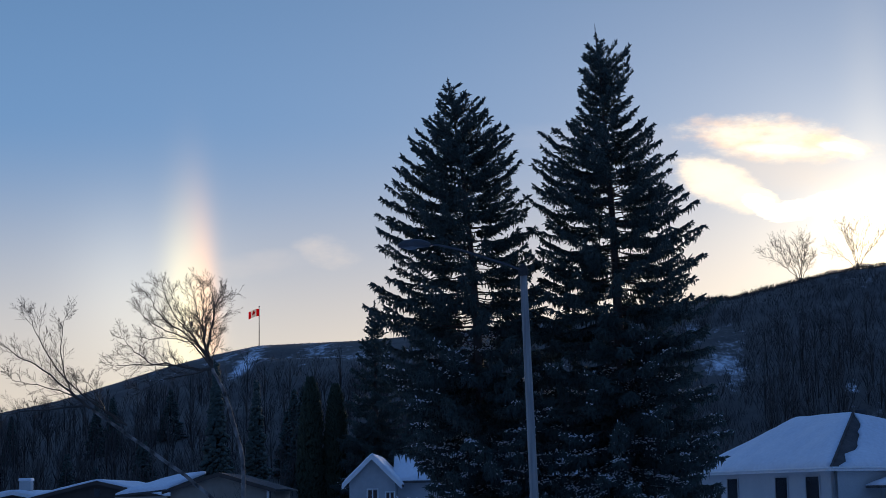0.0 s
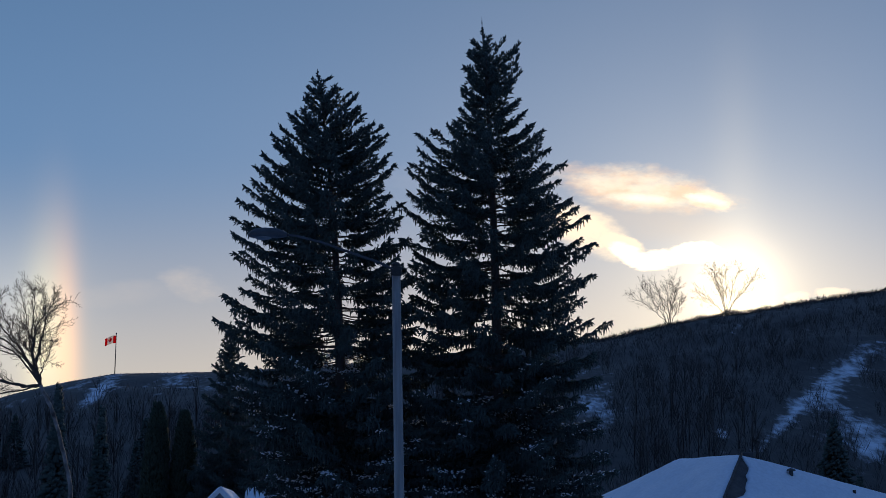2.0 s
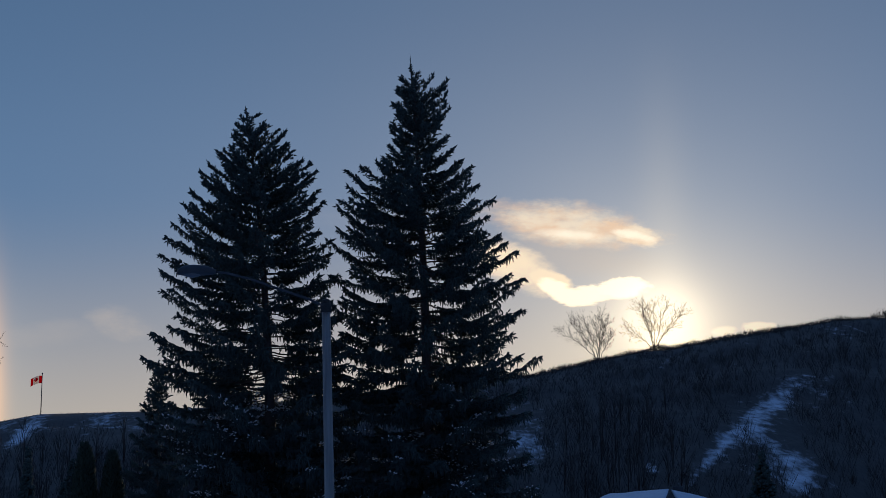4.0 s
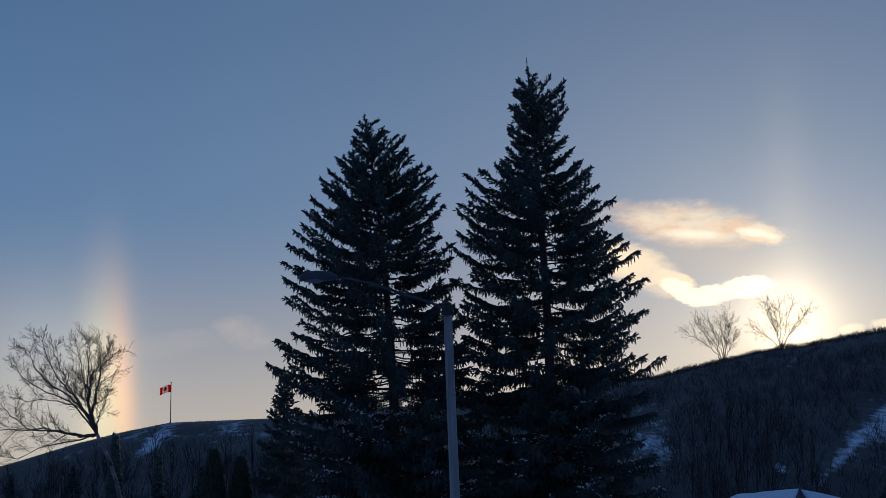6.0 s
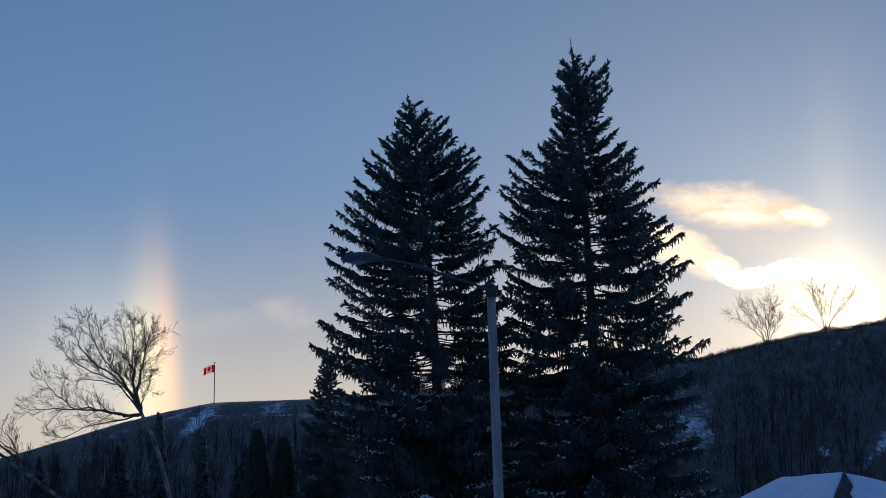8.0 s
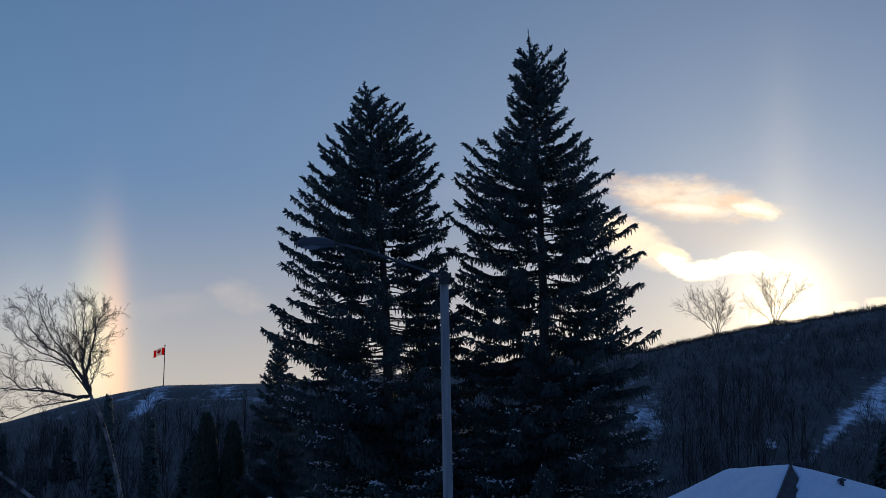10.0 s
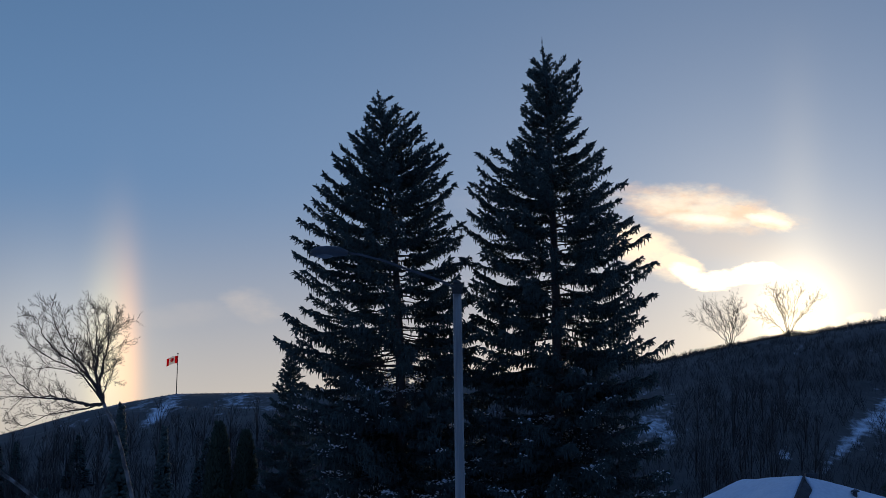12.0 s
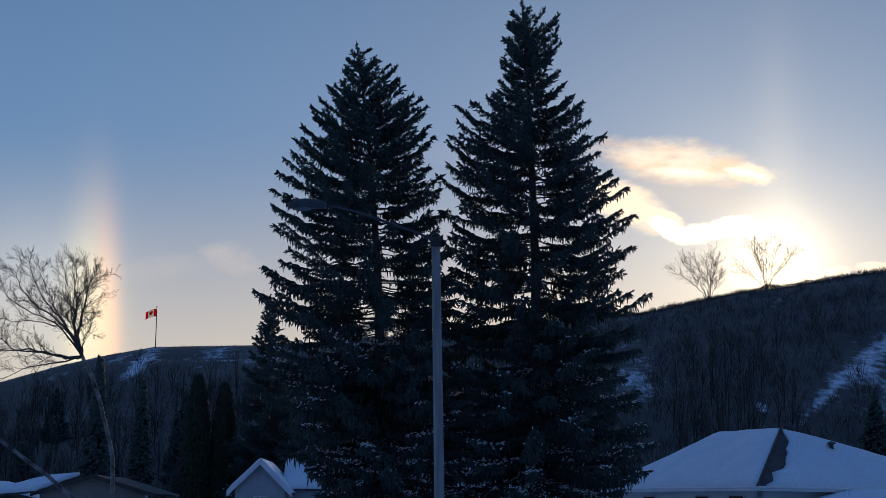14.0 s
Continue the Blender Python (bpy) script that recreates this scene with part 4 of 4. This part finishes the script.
    for a, w in ((1.95, 1.0), (4.35, 0.95), (8.4, 0.9)):
        x, y = (p(a, O - 0.0, 0)).x, (p(a, O, 0)).y
        win = part("window", frame_mesh(0, 0.75, w, 1.75, 0, 1, 0.55), SIDING, h, "tall grey-framed window with dark glass")
        win.matrix_local = Matrix.Translation((x, y, 0)) @ Matrix.Rotation(ang + math.pi, 4, "Z")
        part("pane", box(-w / 2 + 0.01, w / 2 - 0.01, -0.02, -0.008, 1.33, 2.49), GLASS, win)
        part("pane", box(-w / 2 + 0.01, w / 2 - 0.01, -0.02, -0.008, 0.76, 1.27), GLASS, win)
    # porch in front of the long wall
    a0, b0, b1 = -3.0, 2.0, 9.0
    pz, pr = 2.05, 2.8
    A, B, D, E_ = p(a0, b0, pz), p(a0, b1, pz), p(0.3, b1, pz), p(0.3, b0, pz)
    ra, rb = p(0.3, b0 + 2.9, pr), p(0.3, b1 - 1.5, pr)
    porch = part("porch_roof", slab([A, B, rb, ra], -0.10), SHINGLE, h, "low porch roof under snow")
    part("porch_hip", slab([A, ra, E_], -0.10), SHINGLE, porch)
    snow_sheet("porch_snow", [A, B, rb, ra], porch, 0.14, seed=9)
    snow_sheet("porch_snow", [E_, A, ra, ra + Vector((0.02, 0, 0))], porch, 0.12, seed=10)
    part("porch_wall", slab([p(a0 + 0.6, b0 + 0.9, -0.2), p(a0 + 0.6, b1 - 0.5, -0.2), p(a0 + 0.6, b1 - 0.5, pz), p(a0 + 0.6, b0 + 0.9, pz)], 0.15, e1), STUCCO, h)
    part("porch_wall", slab([p(a0 + 0.75, b0 + 0.9, -0.2), p(0.4, b0 + 0.9, -0.2), p(0.4, b0 + 0.9, pz + 0.1), p(a0 + 0.75, b0 + 0.9, pz)], 0.15, e2), STUCCO, h)


build_right_house()


def siding(parent, x0, x1, y, z0, z1, mat, name="board", step=0.22, cut=None):
    """Lapped boards on a wall that faces -y; cut(z) narrows a board under a gable."""
    z = z0
    while z < z1 - 0.02:
        a, b = (x0, x1) if cut is None else cut(z + step * 0.5)
        if b - a > 0.1:
            bm = bmesh.new()
            v = [bm.verts.new(q) for q in ((a, y - 0.030, z), (b, y - 0.030, z), (b, y - 0.008, z + step), (a, y - 0.008, z + step), (a, y, z), (b, y, z), (b, y, z + step), (a, y, z + step))]
            for f in ((0, 1, 2, 3), (4, 5, 1, 0), (3, 2, 6, 7), (0, 3, 7, 4), (1, 5, 6, 2)):
                bm.faces.new([v[k] for k in f])
            part(name, bm, mat, parent)
        z += step


def gable_block(h, x0, x1, y0, y1, eave, ridge, mat, over=0.35, snow=True, name="wall", boards=None, trim=None):
    """A gabled block whose gable faces -y: walls, gable, two roof planes, barge boards and snow."""
    xm = (x0 + x1) / 2
    bm = bmesh.new()
    ring = [(x0, -0.2), (x1, -0.2), (x1, eave), (xm, ridge), (x0, eave)]
    f, b = [bm.verts.new((x, y0, z)) for x, z in ring], [bm.verts.new((x, y1, z)) for x, z in ring]
    bm.faces.new(f[::-1]), bm.faces.new(b)
    for k in range(5):
        bm.faces.new((f[k], f[(k + 1) % 5], b[(k + 1) % 5], b[k]))
    part(name, bm, mat, h)
    sl = (ridge - eave) / (xm - x0)
    for s in (-1, 1):
        xe = xm + s * (xm - x0 + over)
        ze = eave - sl * over + 0.06
        q = [Vector((xe, y0 - over, ze)), Vector((xm, y0 - over, ridge + 0.06)), Vector((xm, y1 + over, ridge + 0.06)), Vector((xe, y1 + over, ze))]
        part("roof", slab(q, 0.10), SHINGLE, h)
        part("barge_board", slab([q[0] + Vector((0, -0.03, -0.12)), q[1] + Vector((0, -0.03, -0.12)), q[1] + Vector((0, -0.03, 0.10)), q[0] + Vector((0, -0.03, 0.10))], 0.03, (0, 1, 0)), trim or WHITE, h)
        if snow:
            up = Vector((0, 0, 0.10))
            snow_sheet("roof_snow", [q[0] + up, q[3] + up, q[2] + up, q[1] + up], h, 0.16, seed=int(abs(xe) * 10))
    if boards:
        half = xm - x0

        def cut(z):
            if z <= eave:
                return x0, x1
            k = (ridge - z) / (ridge - eave) * half
            return xm - k, xm + k
        siding(h, x0, x1, y0, 0.0, ridge - 0.1, boards, cut=cut)


def build_gable_house():
    h = thing("house", (-7.3, 80.0, 0), "small grey house with a white-trimmed gable and snowy roof", "house")
    gable_block(h, -0.92, 1.42, 0, 6.0, 2.72, 3.88, SIDING, 0.36, boards=SIDING)
    for x, w, z in ((0.27, 0.50, 1.05), (1.16, 0.42, 1.2)):
        add_window(h, x, z, w, 1.25 if x < 1 else 0.95, -0.03, 2)
    # the main block runs away behind the spruces
    bm = box(1.43, 13.5, 1.6, 8.0, -0.2, 2.7)
    part("wall", bm, SIDING, h)
    q = [Vector((1.2, 1.2, 2.62)), Vector((14.0, 1.2, 2.62)), Vector((14.0, 4.8, 4.12)), Vector((1.1, 4.8, 4.12))]
    part("roof", slab(q, 0.1), SHINGLE, h)
    part("roof", slab([q[3], q[2], Vector((14.0, 8.4, 2.62)), Vector((1.2, 8.4, 2.62))], 0.1), SHINGLE, h)
    snow_sheet("roof_snow", [v + Vector((0, 0, 0.1)) for v in q], h, 0.16, seed=21)


build_gable_house()


def build_left_house():
    h = thing("house", (-15.35, 85.0, 0), "beige house with a wide low gable and a snowy lean-to roof", "house")
    # the gable block
    gable_block(h, -3.1, 2.25, 0, 9.0, 2.42, 3.22, BEIGE, 0.40, boards=BEIGE, snow=False, trim=BROWN)
    # garage door of ribbed panels
    door = part("garage_door", box(-2.9, -0.4, -0.07, -0.035, 0.0, 1.35), SIDING, h, "pale grey ribbed garage door")
    for k in range(4):
        part("panel", box(-2.85, -0.45, -0.095, -0.07, 0.04 + 0.33 * k, 0.33 + 0.33 * k, 0.01), SIDING, door)
    part("corner_trim", box(2.16, 2.29, -0.08, 0.0, 0.0, 2.4), WHITE, h)
    part("downpipe", tube([(2.36, -0.12, 0), (2.36, -0.12, 2.35)], [0.045, 0.045], 8), METAL, h)
    # lean-to on the side with its snowy roof
    part("wall", box(-5.6, -3.12, 0.9, 8.0, -0.2, 2.1), BROWN, h, "recessed dark wall")
    q = [Vector((-6.0, -0.6, 2.14)), Vector((-3.2, -0.6, 2.42)), Vector((-1.6, 2.4, 3.30)), Vector((-3.0, 2.4, 3.16))]
    part("roof", slab(q, 0.1), SHINGLE, h)
    snow_sheet("roof_snow", [v + Vector((0, 0, 0.1)) for v in q], h, 0.18, seed=33)
    part("fascia", box(-6.0, -3.15, -0.66, -0.61, 1.98, 2.14), BEIGE, h)
    part("post", box(-5.75, -5.61, -0.1, 0.05, -0.1, 2.1, 0.01), BROWN, h)
    part("post", box(-4.3, -4.16, -0.1, 0.05, -0.1, 2.1, 0.01), BROWN, h)
    for x in (-5.25, -4.6):
        add_window(h, x, 0.75, 0.5, 1.15, 0.86, 1)


build_left_house()


def build_far_house():
    h = thing("house", (-24.65, 97.0, 0), "dark brown house with a snow-patched low gable", "house", turn=0)
    gable_block(h, -4.6, 3.1, 0, 10.0, 2.15, 3.05, BROWN, 0.4, trim=BROWN)
    vent = part("gable_vent", box(-0.95, -0.6, -0.06, 0.0, 2.25, 2.75, 0.02), METAL, h, "round-cornered louvred gable vent")
    for k in range(4):
        part("slat", box(-0.92, -0.63, -0.09, -0.06, 2.30 + 0.11 * k, 2.36 + 0.11 * k), METAL, vent)
    part("flue", tube([(-1.4, 3.0, 2.8), (-1.4, 3.0, 3.5)], [0.10, 0.10], 10), METAL, h)
    g = thing("house", (-31.6, 99.0, 0), "low outbuilding with a snowy roof and a white chimney", "house")
    gable_block(g, -2.6, 3.4, 0, 8.0, 1.9, 2.5, BROWN, 0.4)
    part("chimney", box(0.4, 1.15, 1.0, 1.7, 2.0, 3.3, 0.04), STUCCO, g)
    part("chimney_snow", box(0.35, 1.2, 0.95, 1.75, 3.3, 3.5, 0.08), SNOW, g)


build_far_house()

# ---------------------------------------------------------------- pickup truck


def build_truck():
    t = thing("pickup_truck", (-11.9, 76.5, 0), "white pickup truck parked side-on in front of the houses", "pickup truck")
    t.scale = (0.88, 0.88, 0.88)

    def lathe(profile, y0, y1, inset=0.0):
        """A body panel: a side profile of (x, z), drawn out from y0 to y1, its top drawn in."""
        bm = bmesh.new()
        top = max(z for _, z in profile)
        low = min(z for _, z in profile)
        near = [bm.verts.new((x, y0 + inset * (z - low) / (top - low), z)) for x, z in profile]
        far = [bm.verts.new((x, y1 - inset * (z - low) / (top - low), z)) for x, z in profile]
        bm.faces.new(near), bm.faces.new(far[::-1])
        n = len(profile)
        for k in range(n):
            bm.faces.new((near[k], far[k], far[(k + 1) % n], near[(k + 1) % n]))
        bmesh.ops.recalc_face_normals(bm, faces=bm.faces)
        bmesh.ops.bevel(bm, geom=list(bm.edges), offset=0.03, segments=2, affect="EDGES", profile=0.6)
        return bm

    part("bed", lathe([(0, 0.55), (2.35, 0.55), (2.35, 1.24), (0.02, 1.24)], -0.98, 0.98), CARPAINT, t)
    part("tailgate", box(-0.05, -0.005, -0.85, 0.85, 0.62, 1.22, 0.02), CARPAINT, t)
    part("cab", lathe([(2.37, 0.50), (4.35, 0.50), (4.35, 1.16), (3.72, 1.74), (3.45, 1.81), (2.62, 1.81), (2.46, 1.72), (2.37, 1.22)], -0.98, 0.98, 0.16), CARPAINT, t)
    part("hood", lathe([(4.33, 0.50), (5.72, 0.50), (5.80, 0.75), (5.74, 1.02), (5.50, 1.12), (4.33, 1.20)], -0.97, 0.97, 0.05), CARPAINT, t)
    part("side_window", slab([(3.02, -0.905, 1.24), (4.12, -0.905, 1.24), (3.66, -0.845, 1.66), (3.02, -0.845, 1.66)], 0.012, (0, -1, 0)), GLASS, t)
    part("rear_side_window", slab([(2.52, -0.905, 1.26), (2.94, -0.905, 1.26), (2.94, -0.845, 1.66), (2.60, -0.845, 1.66)], 0.012, (0, -1, 0)), GLASS, t)
    part("windscreen", slab([(4.32, -0.78, 1.24), (4.32, 0.78, 1.24), (3.80, 0.70, 1.70), (3.80, -0.70, 1.70)], 0.02, (0.75, 0, 0.66)), GLASS, t)
    part("mirror", box(4.02, 4.16, -1.22, -0.95, 1.20, 1.42, 0.03), RUBBER, t)
    part("bumper", box(5.76, 5.90, -0.9, 0.9, 0.42, 0.66, 0.03), METAL, t)
    part("bumper", box(-0.16, -0.04, -0.9, 0.9, 0.44, 0.62, 0.03), METAL, t)
    part("headlight", box(5.66, 5.82, -0.96, -0.70, 0.80, 0.98, 0.02), LENS, t)
    part("tail_light", box(-0.03, 0.05, -1.0, -0.88, 0.80, 1.15, 0.015), TAIL, t)
    part("roof_snow", box(2.66, 3.40, -0.72, 0.72, 1.80, 1.85, 0.02), SNOW, t)
    for x in (1.15, 4.92):
        for y in (-0.90, 0.90):
            w = part("wheel", tube([(x, y - 0.13, 0.39), (x, y - 0.10, 0.39), (x, y + 0.10, 0.39), (x, y + 0.13, 0.39)], [0.33, 0.39, 0.39, 0.33], 22), RUBBER, t)
            part("rim", tube([(x, y - 0.145, 0.39), (x, y + 0.145, 0.39)], [0.22, 0.22], 16), METAL, w)
    part("door_handle", box(3.02, 3.2, -1.0, -0.965, 1.04, 1.08, 0.01), RUBBER, t)


build_truck()



def build_mailbox():
    m = thing("mailbox", (-20.55, 83.0, 0), "small white mailbox on a wooden post", "mailbox")
    part("post", box(-0.05, 0.05, -0.05, 0.05, -0.1, 0.92, 0.01), BROWN, m)
    bm = tube([(0, -0.26, 1.12), (0, 0.26, 1.12)], [0.20, 0.20], 14)
    part("box", bm, WHITE, m)
    part("door", tube([(0, -0.275, 1.12), (0, -0.262, 1.12)], [0.185, 0.19], 14), SIDING, m)
    part("snow_cap", box(-0.16, 0.16, -0.24, 0.24, 1.27, 1.38, 0.05), SNOW, m)


build_mailbox()


def build_shrub(place, height, seed):
    rng = np.random.default_rng(seed)
    s = thing("bare_shrub", place, "leafless shrub of thin twigs in front of the house", "shrub", "shrubs by the house")
    for k in range(7):
        a = 6.283 * k / 7 + rng.uniform(0, 0.6)
        d = np.array([math.cos(a) * 0.5, math.sin(a) * 0.5, 1.0])
        segs = []
        grow(rng, segs, np.array([0.05 * math.cos(a), 0.05 * math.sin(a), -0.05]), d / np.linalg.norm(d), height * rng.uniform(0.5, 0.7), 0.018, 0, 2, 0.5, 0.08, thin=0.006)
        segments_mesh("branch", segs, TWIG, s, sides=3)


build_shrub((-14.9, 82.5, 0), 2.3, 91)
build_shrub((-13.3, 82.8, 0), 2.0, 92)
build_shrub((-16.4, 82.2, 0), 1.7, 93)

# ---------------------------------------------------------------- cedars and far trees


def build_cedar(place, height, width, seed):
    rng = np.random.default_rng(seed)
    tree = thing("cedar", place, "tall narrow dark columnar cedar", "cedar", "cedars by the house")
    part("trunk", tube([(0, 0, -0.1), (0, 0, height * 0.8)], [0.14, 0.03], 8), SPRUCE_BARK, tree)
    n = 9000
    z = rng.uniform(0.0, 1.0, n)
    prof = np.interp(z, [0, 0.1, 0.4, 0.75, 0.92, 1.0], [0.75, 0.95, 1.0, 0.78, 0.42, 0.05]) * width / 2
    a = rng.uniform(0, 6.283, n)
    r = prof * np.sqrt(rng.uniform(0.45, 1.0, n)) * (1 + 0.10 * np.sin(3 * a + 9 * z))
    b = np.stack([np.cos(a) * r, np.sin(a) * r, z * height * 0.96], -1)
    w = np.stack([np.cos(a) * 0.35, np.sin(a) * 0.35, np.ones(n)], -1) + rng.normal(0, 0.2, (n, 3))
    v, f = spindles(b, w, rng.uniform(0.25, 0.5, n), rng.uniform(0.05, 0.09, n))
    triangle_mesh("crown", v, f, CEDAR, tree)


build_cedar((-11.50, 91.0, 0), 8.95, 1.30, 41)
build_cedar((-10.10, 91.5, 0), 8.55, 1.25, 42)


def far_spruce(rng, x, y, z, height, width, bases, ways, lens, wids):
    n = int(150 + 45 * height)
    s = rng.uniform(0, 1, n) ** 0.8
    a = rng.uniform(0, 6.283, n)
    tier = 0.75 + 0.25 * np.sin(s * height * 5.0 + a)
    r = width / 2 * s * rng.uniform(0.2, 0.8, n) * tier
    bases.append(np.stack([x + np.cos(a) * r, y + np.sin(a) * r, z + height * (1 - s)], -1))
    ways.append(np.stack([np.cos(a), np.sin(a), rng.uniform(-0.5, 0.25, n)], -1))
    lens.append(0.25 + width * 0.22 * s), wids.append(np.full(n, 0.09 + 0.012 * height))
    bases.append(np.array([[x, y, z + height * 0.2]])), ways.append(np.array([[0, 0, 1.0]])), lens.append(np.array([height * 0.83])), wids.append(np.array([0.14]))


def build_lone_spruces():
    """Single conifers that stand out at the foot of the hill."""
    for k, (u, y, h, w) in enumerate(((-0.1850, 112, 11.8, 3.0), (-0.1590, 118, 10.8, 2.8), (0.2773, 131, 11.6, 7.6), (0.292, 120, 6.6, 4.0), (-0.3400, 88, 6.6, 3.0))):
        rng = np.random.default_rng(60 + k)
        x = u * y
        tree = thing("spruce", (x, y, ground_z(x, y) - 0.1), "dark spruce at the foot of the hill", "spruce tree", "spruces at the foot of the hill")
        b, w_, l, d = [], [], [], []
        far_spruce(rng, 0, 0, 0, h, w, b, w_, l, d)
        far_spruce(rng, 0, 0, 0, h * 0.97, w * 0.8, b, w_, l, d)
        v, f = spindles(np.concatenate(b), np.concatenate(w_), np.concatenate(l), np.concatenate(d))
        triangle_mesh("crown", v, f, NEEDLES, tree)
        part("trunk", tube([(0, 0, -0.2), (0, 0, h * 0.8)], [0.16, 0.03], 7), SPRUCE_BARK, tree)


build_lone_spruces()


def build_woods():
    rng = np.random.default_rng(77)
    # conifers in the wood between the houses and the slope
    b, w_, l, d = [], [], [], []
    for _ in range(48):
        u, y = rng.uniform(-0.42, 0.36), rng.uniform(128, 190)
        if u > 0.10:
            continue
        x = u * y
        far_spruce(rng, x, y, ground_z(x, y) - 0.2, rng.uniform(5, 9) * np.interp(u, [-0.4, -0.1, 0.1, 0.25], [0.75, 0.85, 1.0, 1.0]), rng.uniform(2.4, 3.8), b, w_, l, d)
    v, f = spindles(np.concatenate(b), np.concatenate(w_), np.concatenate(l), np.concatenate(d))
    tagged(triangle_mesh("far_conifers", v, f, NEEDLES), "dark conifer wood at the foot of the hill", "wood", kind="stuff")
    # leafless thickets on the slope
    b, w_, l, d = [], [], [], []
    made = 0
    while made < 3900:
        u, y = rng.uniform(-0.40, 0.42), rng.uniform(132, 297)
        x = u * y
        z = ground_z(x, y)
        cover = float(snow_cover(np.array(u), np.array((z - 1.7) / y)))
        keep = 0.95 if u > 0.08 else (0.55 if y < 225 else (0.12 if y < 250 else 0.0))
        if cover > 0.36 or rng.uniform() > keep:
            continue
        made += 1
        h = rng.uniform(1.6, 4.6) * (1.0 if y < 255 else 0.55) * (1.0 if y < 285 else 0.6)
        n = rng.integers(7, 13)
        a = rng.uniform(0, 6.283, n)
        t = rng.uniform(0.0, 0.5, n)
        b.append(np.stack([x + rng.normal(0, 0.25, n), y + rng.normal(0, 0.25, n), z - 0.1 + h * t * 0.8], -1))
        w_.append(np.stack([np.cos(a) * 0.5, np.sin(a) * 0.5, rng.uniform(0.7, 1.5, n)], -1))
        l.append(h * rng.uniform(0.35, 0.75, n)), d.append(rng.uniform(0.014, 0.034, n))
    v, f = spindles(np.concatenate(b), np.concatenate(w_), np.concatenate(l), np.concatenate(d))
    tagged(triangle_mesh("brush", v, f, BRUSH), "leafless brown brush on the hillside", "brush", kind="stuff")
    # a bare wood at the foot of the slope: thin upright stems with steep branches
    b, w_, l, d = [], [], [], []
    for _ in range(620):
        u, y = rng.uniform(-0.42, 0.30), rng.uniform(118, 205)
        if u > 0.235 or 0.09 < u < 0.155:
            continue
        x = u * y
        z, h = ground_z(x, y) - 0.1, rng.uniform(4.0, 7.5)
        n = 16
        t = np.concatenate([[0.0, 0.02], rng.uniform(0.15, 0.85, n)])
        a = rng.uniform(0, 6.283, n + 2)
        b.append(np.stack([np.full(n + 2, x), np.full(n + 2, y), z + h * t], -1))
        spread = np.concatenate([[0.03, 0.12], rng.uniform(0.25, 0.6, n)])
        w_.append(np.stack([np.cos(a) * spread, np.sin(a) * spread, np.ones(n + 2)], -1))
        l.append(np.concatenate([[h, h * 0.8], h * (1 - t[2:]) * rng.uniform(0.5, 0.9, n)])), d.append(np.concatenate([[0.07, 0.05], rng.uniform(0.02, 0.045, n)]))
    v, f = spindles(np.concatenate(b), np.concatenate(w_), np.concatenate(l), np.concatenate(d))
    tagged(triangle_mesh("bare_wood", v, f, BRUSH), "leafless wood of thin upright stems below the hill", "wood", kind="stuff")
    # dead grass and low twigs along the ridge
    n = 9000
    u = np.concatenate([rng.uniform(0.07, 0.40, n), rng.uniform(-0.42, 0.07, n // 3)])
    y = rng.uniform(290, 305, len(u))
    x = u * y
    z = hill_height(u, y)
    clump = np.array([noise.noise(Vector((a * 0.35, 3.0, 0))) for a in x])
    h = np.where(u > 0.07, 0.55 + 1.5 * np.clip(clump + 0.15, 0, 1), 0.25) * rng.uniform(0.5, 1.3, len(u))
    base = np.stack([x, y, z - 0.1], -1)
    w = np.stack([rng.normal(0, 0.28, len(u)), rng.normal(0, 0.2, len(u)), np.ones(len(u))], -1)
    v, f = spindles(base, w, h, np.full(len(u), 0.036))
    tagged(triangle_mesh("ridge_grass", v, f, BRUSH), "dry grass and low twigs along the ridge", "grass", kind="stuff")


build_woods()
